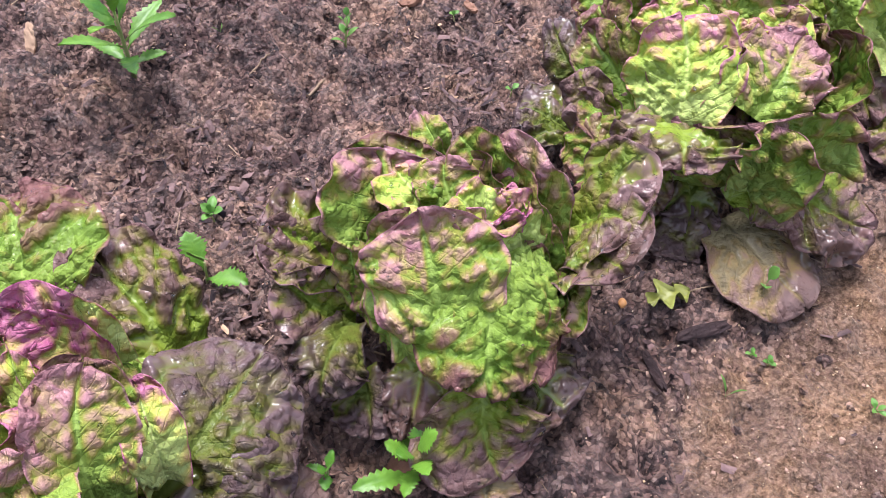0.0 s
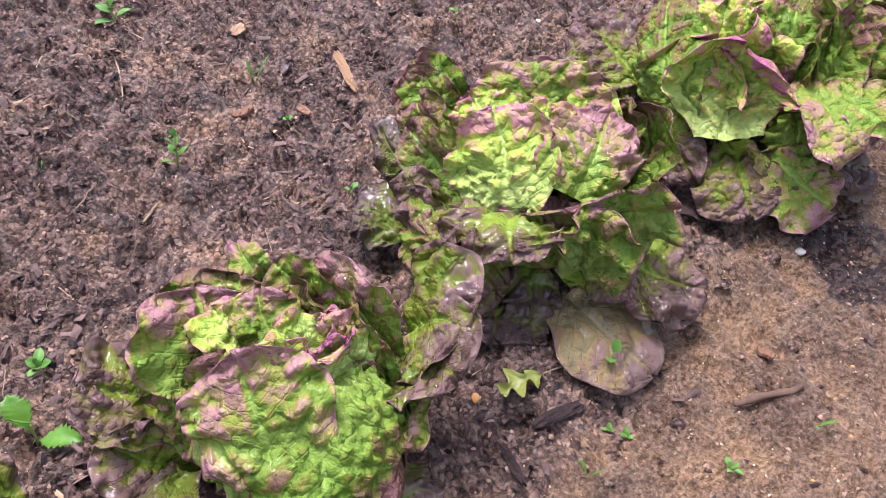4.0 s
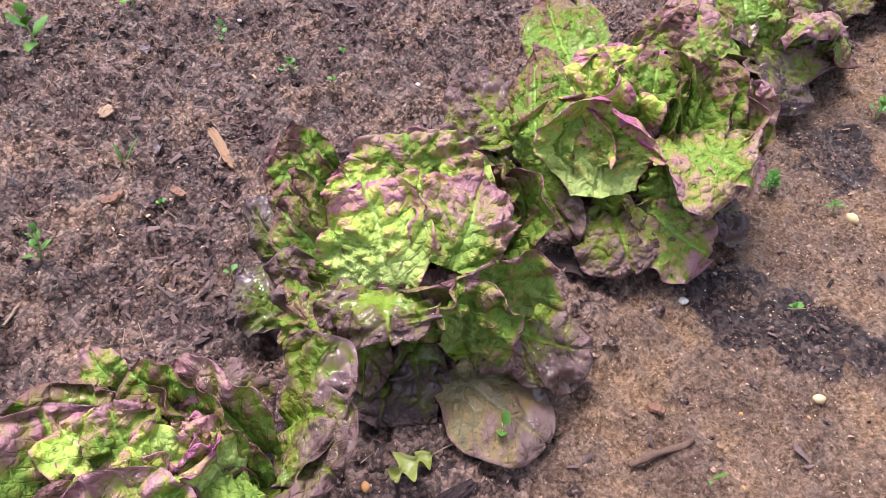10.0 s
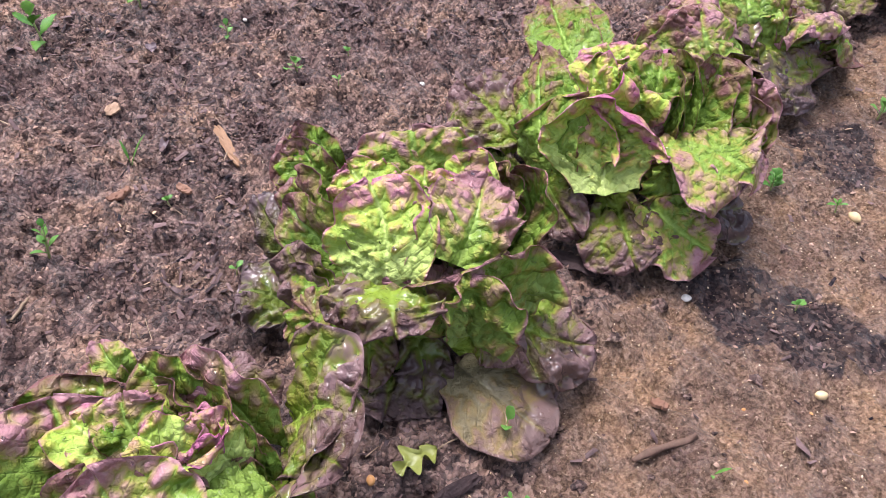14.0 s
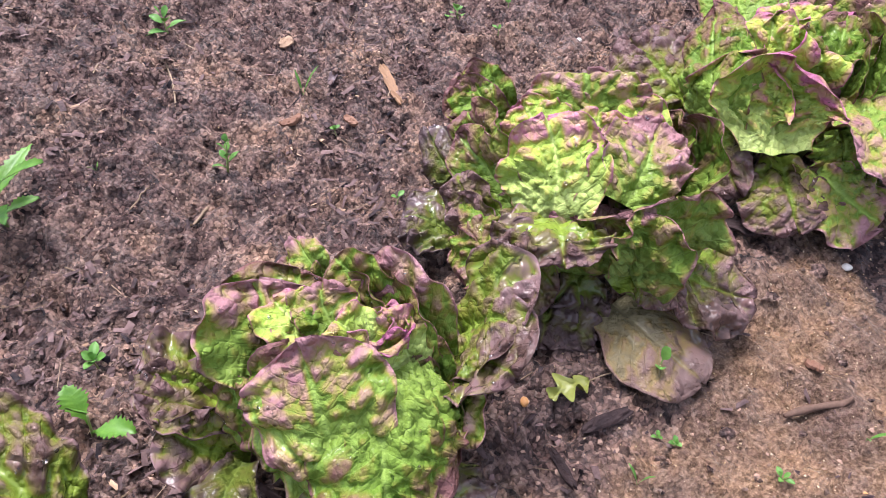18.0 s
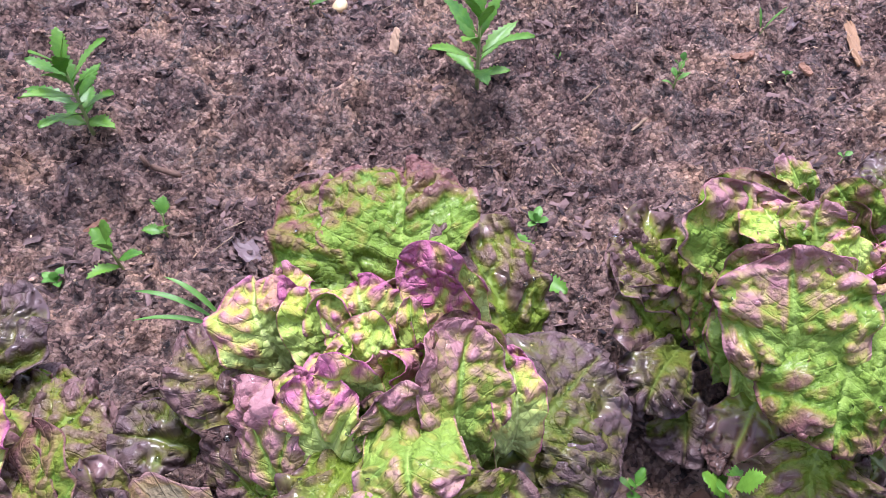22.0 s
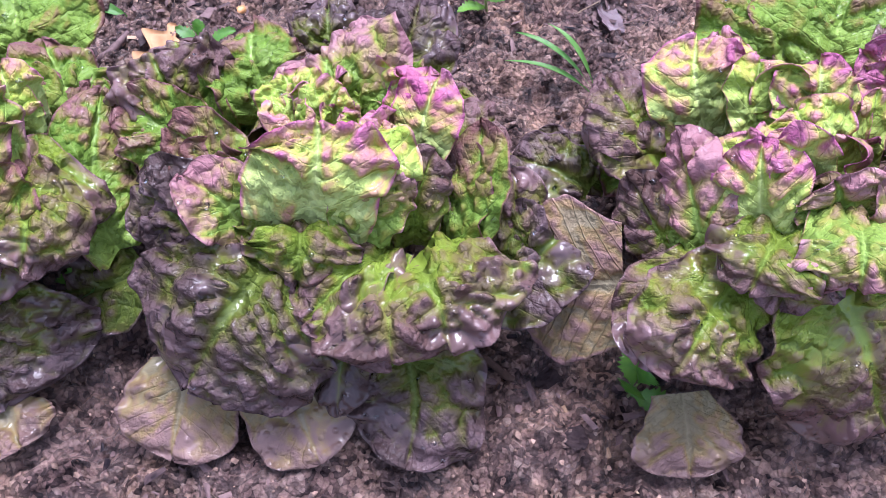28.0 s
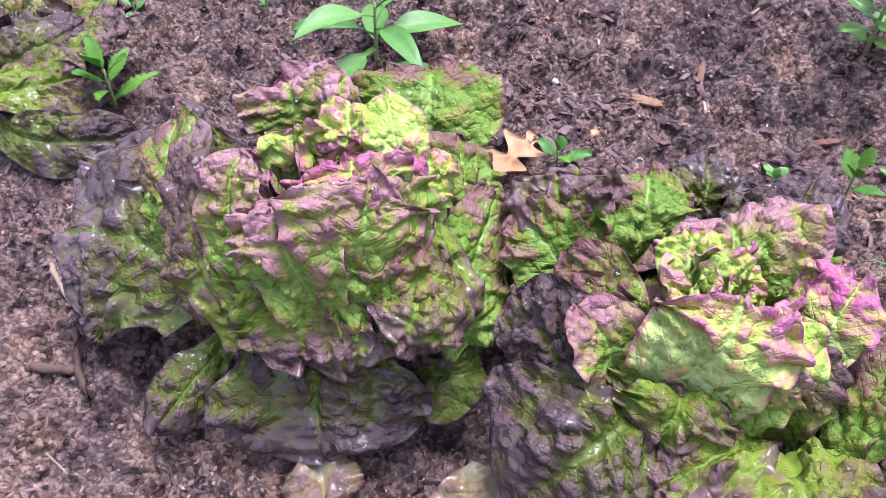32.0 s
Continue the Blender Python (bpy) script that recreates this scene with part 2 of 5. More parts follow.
def soil_material():
    m, n, l, p = material("wet_soil")
    at = n.new("ShaderNodeTexCoord").outputs["Object"]
    sep = n.new("ShaderNodeSeparateXYZ")
    l.new(at, sep.inputs[0])
    big = noisy(n, l, at, 5, 3.0)
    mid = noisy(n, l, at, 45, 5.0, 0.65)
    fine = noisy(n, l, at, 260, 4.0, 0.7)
    # soil browns; the near-black low end also puts hollow shade into the colour
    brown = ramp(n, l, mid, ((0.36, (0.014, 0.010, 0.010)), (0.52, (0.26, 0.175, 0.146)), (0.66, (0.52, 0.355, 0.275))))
    sand = ramp(n, l, fine, ((0.32, (0.08, 0.048, 0.028)), (0.5, (0.25, 0.155, 0.092)), (0.70, (0.52, 0.36, 0.23))))
    # trodden sandy strip in front of the row, at its far end
    att = n.new("ShaderNodeAttribute")
    att.attribute_name = "sand"
    mask = number(n, l, "ADD", att.outputs["Fac"], number(n, l, "MULTIPLY_ADD", mid, 1.2, -0.6))
    mask = number(n, l, "ADD", mask, number(n, l, "MULTIPLY_ADD", big, 0.8, -0.4))
    colour = mixed(n, l, ramp(n, l, mask, ((0.42, (0.0,)), (0.7, (0.85,)))), brown, sand)
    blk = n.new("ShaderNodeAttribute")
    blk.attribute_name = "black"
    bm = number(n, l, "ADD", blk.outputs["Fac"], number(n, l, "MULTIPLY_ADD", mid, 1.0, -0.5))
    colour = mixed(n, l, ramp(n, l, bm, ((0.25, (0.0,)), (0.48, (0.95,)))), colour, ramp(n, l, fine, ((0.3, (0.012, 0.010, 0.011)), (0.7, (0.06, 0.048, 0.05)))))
    specks = n.new("ShaderNodeTexVoronoi")
    specks.inputs["Scale"].default_value = 210
    l.new(at, specks.inputs["Vector"])
    tint = ramp(n, l, specks.outputs["Color"], ((0.80, (0.0,)), (0.84, (0.8,))))
    dot = number(n, l, "MULTIPLY", tint, ramp(n, l, specks.outputs["Distance"], ((0.25, (1.0,)), (0.45, (0.0,)))))
    colour = mixed(n, l, dot, colour, (0.36, 0.24, 0.16))
    crumb = n.new("ShaderNodeTexVoronoi")
    crumb.inputs["Scale"].default_value = 200
    wv = n.new("ShaderNodeVectorMath")
    wv.operation = "MULTIPLY_ADD"
    sh = n.new("ShaderNodeTexNoise")
    sh.inputs["Scale"].default_value = 70
    l.new(at, sh.inputs["Vector"])
    l.new(sh.outputs["Color"], wv.inputs[0])
    wv.inputs[1].default_value = (0.008, 0.008, 0.008)
    l.new(at, wv.inputs[2])
    l.new(wv.outputs[0], crumb.inputs["Vector"])
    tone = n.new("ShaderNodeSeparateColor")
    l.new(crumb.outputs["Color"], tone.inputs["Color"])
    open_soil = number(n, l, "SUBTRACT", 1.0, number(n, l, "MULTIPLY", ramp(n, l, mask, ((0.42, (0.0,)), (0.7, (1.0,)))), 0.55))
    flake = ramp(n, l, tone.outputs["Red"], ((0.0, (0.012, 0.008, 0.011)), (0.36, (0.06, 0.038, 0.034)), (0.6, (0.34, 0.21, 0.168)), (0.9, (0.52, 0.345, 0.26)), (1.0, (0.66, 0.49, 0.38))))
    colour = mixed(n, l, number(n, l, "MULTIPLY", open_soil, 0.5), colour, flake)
    # shade of the gaps between crumbs, multiplied into the soil colour
    gap_shade = ramp(n, l, crumb.outputs["Distance"], ((0.38, (1.0,)), (0.75, (0.22,))))
    colour = mixed(n, l, number(n, l, "MULTIPLY", open_soil, 0.42), colour, mixed(n, l, 1.0, colour, gap_shade, "MULTIPLY"))
    patch = ramp(n, l, noisy(n, l, at, 11, 4.0, 0.6), ((0.33, (0.56, 0.53, 0.60)), (0.5, (0.92, 0.90, 0.94)), (0.68, (1.25, 1.16, 1.02))))
    colour = mixed(n, l, 1.0, colour, patch, "MULTIPLY")
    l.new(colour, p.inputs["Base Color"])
    lump = number(n, l, "SUBTRACT", 1.0, number(n, l, "POWER", crumb.outputs["Distance"], 1.5))
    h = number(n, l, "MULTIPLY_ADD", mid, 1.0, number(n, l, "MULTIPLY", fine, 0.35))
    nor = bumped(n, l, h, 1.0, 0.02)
    l.new(bumped(n, l, number(n, l, "MULTIPLY", lump, open_soil), 0.5, 0.0045, nor), p.inputs["Normal"])
    damp = noisy(n, l, at, 30, 3.0, 0.6)
    l.new(ramp(n, l, damp, ((0.42, (0.85,)), (0.62, (0.28,)))), p.inputs["Roughness"])
    l.new(ramp(n, l, damp, ((0.45, (0.08,)), (0.65, (0.45,)))), p.inputs["Specular IOR Level"])
    return m


def plain_material(name, a, b, scale=60, rough=0.6, stretch=None, bump=0.3, dist=0.002):
    m, n, l, p = material(name)
    at = n.new("ShaderNodeTexCoord").outputs["Object"]
    if stretch:
        mp = n.new("ShaderNodeMapping")
        mp.inputs["Scale"].default_value = stretch
        l.new(at, mp.inputs["Vector"])
        at = mp.outputs["Vector"]
    f = noisy(n, l, at, scale, 4.0, 0.65)
    own = n.new("ShaderNodeObjectInfo").outputs["Random"]
    isl = n.new("ShaderNodeNewGeometry").outputs["Random Per Island"]
    k = number(n, l, "MULTIPLY_ADD", isl, 0.6, number(n, l, "MULTIPLY_ADD", f, 0.9, number(n, l, "MULTIPLY_ADD", own, 0.3, -0.45)))
    l.new(ramp(n, l, k, ((0.15, a), (0.85, b))), p.inputs["Base Color"])
    l.new(bumped(n, l, f, bump, dist), p.inputs["Normal"])
    p.inputs["Roughness"].default_value = rough
    p.inputs["Specular IOR Level"].default_value = 0.5 if rough < 0.55 else 0.12
    return m


SOIL = soil_material()
CRUMB = plain_material("soil_crumbs", (0.03, 0.019, 0.016), (0.46, 0.30, 0.225), 120, 0.75, None, 0.6, 0.003)
CHIP = plain_material("bark_chips", (0.006, 0.004, 0.007), (0.215, 0.138, 0.128), 90, 0.56, None, 0.5, 0.002)
PALECHIP = plain_material("pale_wood", (0.22, 0.13, 0.08), (0.56, 0.38, 0.25), 90, 0.55, None, 0.4, 0.001)
STRAW = plain_material("straw", (0.17, 0.115, 0.075), (0.42, 0.31, 0.21), 80, 0.6)
STONE = plain_material("pebble_stone", (0.48, 0.33, 0.17), (0.74, 0.62, 0.46), 60, 0.4, None, 0.15, 0.001)
BARK = plain_material("twig_bark", (0.05, 0.03, 0.024), (0.18, 0.11, 0.08), 120, 0.6, None, 0.7, 0.002)
OAK = plain_material("dead_leaf", (0.35, 0.18, 0.08), (0.62, 0.38, 0.20), 50, 0.55, None, 0.4, 0.001)


# ---- ground ----
def smooth(a, b, x):
    t = min(1.0, max(0.0, (x - a) / (b - a)))
    return t * t * (3 - 2 * t)


def ground_base(x, y):
    bank = 0.05 * smooth(0.45, 0.95, y - 0.25 * (x - 0.9)) + 0.03 * smooth(0.33, 0.52, y) * smooth(1.0, 0.6, x)
    dip = -0.02 * smooth(0.25, 0.0, abs(y - 0.33 - 0.05 * x)) - 0.015 * smooth(-0.02, -0.2, y)
    return bank + dip


def ground(x, y, fine=True):
    z = ground_base(x, y)
    near = smooth(3.5, 2.2, max(abs(x - 0.6), abs(y)))
    if near <= 0:
        return z
    n1 = noise.noise((x * 6, y * 6, 1.3)) * 0.010
    rough = 0.5 + 0.5 * (1 - sandy(x, y))
    n2 = noise.noise((x * 20, y * 20, 4.1)) * 0.020
    n3 = (0.5 - abs(noise.noise((x * 38, y * 38, 7.7)))) * 0.022
    n4 = (noise.noise((x * 85, y * 85, 2.2)) * 0.010 + noise.noise((x * 150, y * 150, 5.2)) * 0.005) if fine else 0.0
    return z + near * (n1 + rough * (n2 + n3 + n4))


def sandy(x, y):
    return smooth(0.04, -0.20, y + 0.05 * math.sin(x * 3.0) - 0.10 * (x - 1.0)) * smooth(0.55, 0.95, x) * smooth(2.2, 1.0, math.hypot(x - 1.5, y + 0.5))


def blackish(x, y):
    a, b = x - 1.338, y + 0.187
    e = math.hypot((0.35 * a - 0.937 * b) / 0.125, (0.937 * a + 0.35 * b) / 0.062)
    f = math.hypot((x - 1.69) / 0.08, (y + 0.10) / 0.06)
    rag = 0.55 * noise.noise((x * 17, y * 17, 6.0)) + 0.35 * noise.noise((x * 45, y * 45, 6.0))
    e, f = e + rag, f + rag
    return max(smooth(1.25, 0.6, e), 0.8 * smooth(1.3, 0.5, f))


def build_ground():
    xs = np.concatenate([-np.geomspace(300, 1.06, 18), np.arange(-1.0, 2.5, 0.0055), np.geomspace(2.6, 300, 16)])
    ys = np.concatenate([-np.geomspace(300, 0.55, 18), np.arange(-0.5, 1.25, 0.0055), np.geomspace(1.32, 300, 18)])
    verts = [(x, y, ground(x, y)) for y in ys for x in xs]
    w, h = len(xs), len(ys)
    faces = [(j * w + i, j * w + i + 1, (j + 1) * w + i + 1, (j + 1) * w + i) for j in range(h - 1) for i in range(w - 1)]
    me = bpy.data.meshes.new("ground")
    me.from_pydata(verts, [], faces)
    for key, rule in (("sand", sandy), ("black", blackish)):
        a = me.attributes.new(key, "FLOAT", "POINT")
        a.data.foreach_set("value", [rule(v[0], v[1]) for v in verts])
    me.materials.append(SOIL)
    me.shade_smooth()
    return tagged(new("ground", me), "wet reddish-brown garden soil, sandy beside the row", "soil", kind="structure")


build_ground()


def hull(x, y, z, size, flat, turn, rnd, sides=5):
    """A small angular crumb: a ring of corners between two poles."""
    m = Matrix.Translation((x, y, z)) @ turn
    ring = []
    for k in range(sides):
        a = 6.283 * (k + rnd.uniform(-0.25, 0.25)) / sides if sides > 4 else (0.5, 2.64, 3.64, 5.78)[k] + rnd.uniform(-0.25, 0.25)
        r = size * rnd.uniform(0.6, 1.1)
        ring.append(m @ Vector((r * math.cos(a), r * math.sin(a) * flat[0] * (1 if sides > 4 else 1.8), size * rnd.uniform(-0.2, 0.2) * flat[1])))
    return ring, m @ Vector((0, 0, size * 0.7 * flat[1])), m @ Vector((0, 0, -size * 0.7 * flat[1]))


def scatter(name, label, category, count, seed, mat, sizes, flat, keep, lift, tilt):
    rnd = random.Random(seed)
    verts, faces = [], []
    while count > 0:
        x, y = rnd.uniform(-0.85, 2.5), rnd.uniform(-0.42, 1.3)
        if rnd.random() > keep(x, y):
            continue
        count -= 1
        size = sizes[0] + (sizes[1] - sizes[0]) * rnd.random() ** 3
        turn = Euler((rnd.gauss(0, tilt), rnd.gauss(0, tilt), rnd.uniform(0, 6.28))).to_matrix().to_4x4()
        ring, up, dn = hull(x, y, ground(x, y) + lift * size, size, (flat[0] * rnd.uniform(0.7, 1.3), flat[1]), turn, rnd, 5 if flat[1] > 0.4 else 4)
        k, n = len(verts), len(ring)
        verts += ring + [up, dn]
        for i in range(n):
            faces += [(k + i, k + (i + 1) % n, k + n), (k + (i + 1) % n, k + i, k + n + 1)]
    me = bpy.data.meshes.new(name)
    me.from_pydata(verts, [], faces)
    me.materials.append(mat)
    return tagged(new(name, me), label, category, kind="stuff")


def loose(x, y):
    n = noise.noise((x * 4, y * 4, 3.0))
    return max(0.0, min(1.0, (0.75 + 0.9 * n) * (1.0 - 0.5 * sandy(x, y))))


def mulched(x, y):
    n = noise.noise((x * 5, y * 5, 8.0)) + 0.5 * noise.noise((x * 13, y * 13, 8.0))
    return max(0.04, min(1.0, (0.35 + 2.0 * n) * (1.0 - 0.85 * sandy(x, y)) * (0.5 + 0.5 * smooth(-0.1, 0.25, y))))


def clods(count, seed):
    """Rounded lumps of soil, half sunk in the ground."""
    rnd = random.Random(seed)
    bm = bmesh.new()
    bmesh.ops.create_icosphere(bm, subdivisions=2, radius=1)
    ball = [v.co.copy() for v in bm.verts]
    tris = [tuple(v.index for v in f.verts) for f in bm.faces]
    bm.free()
    verts, faces = [], []
    while count > 0:
        x, y = rnd.uniform(-0.85, 2.5), rnd.uniform(-0.42, 1.2)
        if rnd.random() > loose(x, y):
            continue
        count -= 1
        size = 0.0022 + 0.0085 * rnd.random() ** 3.5
        sx, sy, sz = size * rnd.uniform(0.8, 1.3), size * rnd.uniform(0.7, 1.0), size * rnd.uniform(0.5, 0.85)
        rot = Euler((rnd.uniform(-0.5, 0.5), rnd.uniform(-0.5, 0.5), rnd.uniform(0, 6.28))).to_matrix()
        at = Vector((x, y, ground(x, y) - 0.05 * size))
        o = Vector((rnd.uniform(0, 90), 0, 0))
        k = len(verts)
        for c in ball:
            e = c * (1 + 0.75 * noise.noise(c * 1.5 + o) + 0.5 * noise.noise(c * 3.3 + o))
            verts.append(at + rot @ Vector((e.x * sx, e.y * sy, e.z * sz)))
        faces += [(k + i, k + j, k + l) for i, j, l in tris]
    me = bpy.data.meshes.new("soil_clods")
    me.from_pydata(verts, [], faces)
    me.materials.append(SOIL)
    return tagged(new("soil_clods", me), "rounded damp clods of brown soil", "soil", kind="stuff")


clods(5000, 11)
scatter("soil_crumbs", "small damp brown crumbs of soil", "soil", 30000, 1, CRUMB, (0.0010, 0.0045), (0.85, 0.8), loose, 0.1, 0.5)
scatter("bark_mulch", "dark brown flakes of bark mulch on soil", "mulch", 23000, 2, CHIP, (0.0018, 0.0125), (0.36, 0.14), mulched, 0.22, 0.35)
scatter("wood_shreds", "pale tan shreds of wood in the mulch", "mulch", 1100, 3, PALECHIP, (0.002, 0.009), (0.28, 0.18), mulched, 0.3, 0.3)
scatter("straw_bits", "thin bits of straw on the soil", "straw", 2200, 4, STRAW, (0.005, 0.024), (0.035, 0.04), mulched, 0.1, 0.15)
scatter("sand_grains", "pale sand grains and grit", "grit", 5000, 5, STONE, (0.0007, 0.0020), (0.8, 0.8), lambda x, y: 0.05 + sandy(x, y), 0.2, 0.5)


# ---- lettuce ----
DROPS = []
TONES = ("lime-green leaf flushed with magenta", "bright green blistered leaf", "bronze-green blistered leaf", "dark green glossy wet leaf", "faded pinkish-brown old leaf", "green leaf flushed with pink", "lime leaf with a vivid magenta margin")


def blade_mesh(b, m, t, half, turn, bow, tone, seed, neck, lip, under, nu, nv):
    """One lettuce leaf: a broad quilted sheet of two skins round a rib that runs from b through m to t.
    turn: how the sheet is rolled about its rib; bow: how far its sides bend up; lip: how far its margin curls."""
    rnd = random.Random(seed)
    nz = noise.noise
    c = m * 2 - (b + t) * 0.5
    d0 = (t - b).normalized()
    ref = Vector((0, 0, 1)).cross(d0).normalized()
    s0 = Matrix.Rotation(radians(turn), 3, d0) @ ref
    length = (m - b).length + (t - m).length
    ox, ph = rnd.uniform(-50, 50), rnd.uniform(0, 6.28)
    waves = rnd.uniform(2.6, 4.6)
    old = tone == 4
    puffy = 0.0022 if old else 0.0074 * min(1.0, 0.45 + half / 0.07)
    fold = 0.0075 if old else min(0.009 if tone == 3 else 0.0105, 0.14 * half + 0.001)
    frill = 0.003 if old else min(0.006 if tone == 3 else 0.0075, 0.16 * half)
    top, low, puffs, uvs = [], [], [], []
    for i in range(nu + 1):
        q = i / nu
        u = 0.45 * (1 - (1 - q) ** 1.7) + 0.55 * q
        p = b * (1 - u) ** 2 + c * (2 * u * (1 - u)) + t * u * u
        d = ((c - b) * (1 - u) + (t - c) * u).normalized()
        s = (s0 - d * s0.dot(d)).normalized()
        nrm = s.cross(d)
        grow = smooth(0.0, 0.5, u)
        wide = half * (neck + (1 - neck) * grow)
        if u > 0.55:
            wide *= max(0.0, 1 - ((u - 0.55) / 0.4505) ** 2.9) ** 0.5
        tipish = smooth(0.72, 1.0, u)
        for j in range(nv + 1):
            v = 2 * j / nv - 1
            v = 0.35 * v * (1.5 - 0.5 * v * v) + 0.65 * v
            av = abs(v)
            far = 40.0 if v > 0 else 0.0
            ww = wide * (1 + (0.16 * nz((u * 3.5 + ox, far, 0.5)) + 0.05 * nz((u * 10 + ox, far, 2.5))) * av)
            tug = (0.02 if tone == 3 else 0.045) * length * tipish * nz((v * 2.2 + ox, 7.0, 1.0))
            sx, sy = u * length, v * ww
            asy = abs(sy)
            rim = max(av ** 3 * (0.3 + 0.7 * grow), tipish ** 2)
            curl = max(smooth(0.62, 1.0, av) * grow, smooth(0.80, 1.0, u))
            # quilting between side veins that slant from the rib to the margin
            px, py = sx - 0.7 * asy, asy + 0.3 * sx
            b1 = min(1.0, 2.2 * abs(nz((px * 50 + ox + far, py * 30, 2.0))))
            b2 = min(1.0, 2.2 * abs(nz((sx * 105 + ox + far, sy * 105, 6.0))))
            ribd = smooth(0.0, 0.012 * (1.2 - u), asy)
            calm = (1 - 0.35 * curl) * (0.5 + 0.9 * smooth(-0.25, 0.3, nz((sx * 16 + ox, sy * 16, 3.0))))
            h = calm * (puffy * b1 + 0.5 * puffy * b2) * (0.2 + 0.8 * ribd) - 0.003 * (1 - ribd) * (1 - u)
            big = fold * (nz((sx * 11 + ox, sy * 11, 5.0)) + 0.55 * nz((sx * 24 + ox, sy * 24, 8.0)) + 0.25 * nz((sx * 48 + ox, sy * 48, 4.0))) * (0.2 + 0.8 * grow)
            wav = frill * rim * (math.sin(waves * 6.28 * u + ph + (1.7 if v > 0 else 0)) + 0.8 * nz((sx * 42 + ox, sy * 42, 9.0)))
            end = p + s * sy + d * tug + nrm * (bow * half * v * v * (0.35 + 0.65 * grow) * (ww / max(half, 1e-4)) + h + big + wav + lip * curl * curl)
            fl = ground(end.x, end.y, False) + 0.004
            if end.z < fl:
                end.z = fl + 0.004 * b1
            top.append(end)
            low.append(end - nrm * 0.0009)
            puffs.append((0.65 * b1 + 0.35 * b2) * ribd)
            uvs.append((u, 0.5 + 0.5 * v))
    for _ in range(0 if old else int(2600 * half * length * (1.6 if tone in (2, 3) else 1.0))):
        i, j = rnd.randrange(nu // 3, nu), rnd.randrange(2, nv - 1)
        at = top[i * (nv + 1) + j]
        up = (top[(i + 1) * (nv + 1) + j] - at).cross(top[i * (nv + 1) + j + 1] - at)
        up = -up if up.z < 0 else up
        if up.length > 1e-9 and up.normalized().z > 0.45:
            DROPS.append((at.copy(), up.normalized(), 0.0008 + 0.0020 * rnd.random() ** 2.5))
    k, w = len(top), nv + 1
    faces, mats = [], []
    for i in range(nu):
        for j in range(nv):
            a = i * w + j
            faces.append((a, a + 1, a + w + 1, a + w))
            mats.append(1 if under else 0)
            faces.append((k + a, k + a + w, k + a + w + 1, k + a + 1))
            mats.append(0 if under else 1)
    rimline = [i * w for i in range(nu + 1)] + [nu * w + j for j in range(1, w)] + [i * w + nv for i in range(nu - 1, -1, -1)]
    for a, e in zip(rimline, rimline[1:]):
        faces.append((a, e, k + e, k + a))
        mats.append(0)
    me = bpy.data.meshes.new("leaf")
    me.from_pydata(top + low, [], faces)
    me.polygons.foreach_set("material_index", mats)
    at = me.attributes.new("blister", "FLOAT", "POINT")
    at.data.foreach_set("value", puffs + puffs)
    layer = me.uv_layers.new(name="UVMap")
    where = np.zeros(len(me.loops), dtype=np.int32)
    me.loops.foreach_get("vertex_index", where)
    both = np.array(uvs + uvs, dtype=np.float32)
    layer.data.foreach_set("uv", both[where].ravel())
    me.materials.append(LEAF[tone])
    me.materials.append(LEAF_BACK[tone])
    me.shade_smooth()
    return me


def leaf(root, b, m, t, width, turn, bow, tone, neck=0.42, lip=0.0, under=False, fine=50, tuck=True):
    """Hangs one leaf on a lettuce. b, m, t: turn about the stem in degrees, reach and height in centimetres of its foot, belly and tip."""
    x, y, z = root.location
    seed = int(1000 * (x + 3)) + 7 * len(root.children)

    def place(row):
        return Vector((x + 0.01 * row[1] * math.cos(radians(row[0])), y + 0.01 * row[1] * math.sin(radians(row[0])), 0.01 * row[2]))

    n = max(16, min(fine, int(12 + 5.0 * width)))
    me = blade_mesh(place(b), place(m), place(t), 0.0054 * width, turn, bow, tone, seed, neck, 0.01 * lip, under, n + 4, n)
    me.transform(Matrix.Translation((-x, -y, -z)))
    ob = new("leaf", me)
    ob.parent = root
    ob["label"] = TONES[tone]
    if tuck and t[2] > 6 and tone != 4:
        # a second leaf of the same whorl, tucked in behind
        rnd = random.Random(seed + 3)
        swing = rnd.choice((-1, 1)) * min(40.0, 60.0 * width / (2 + 2 * m[1]) * rnd.uniform(0.35, 0.7))
        low = rnd.uniform(0.8, 1.5)
        leaf(root, (b[0] + swing, b[1] * 0.9, b[2] - low), (m[0] + swing, max(0.3, m[1] - 0.7), m[2] - low), (t[0] + swing, max(0.3, t[1] - 0.5), t[2] - low), width * rnd.uniform(0.8, 1.0), turn + rnd.uniform(-12, 12), bow + rnd.uniform(-0.1, 0.15), (0, 1, 2, 3, 4, 1, 0)[tone] if rnd.random() < 0.5 else tone, neck, lip + rnd.uniform(-0.3, 0.5), under, 36, False)
    return ob


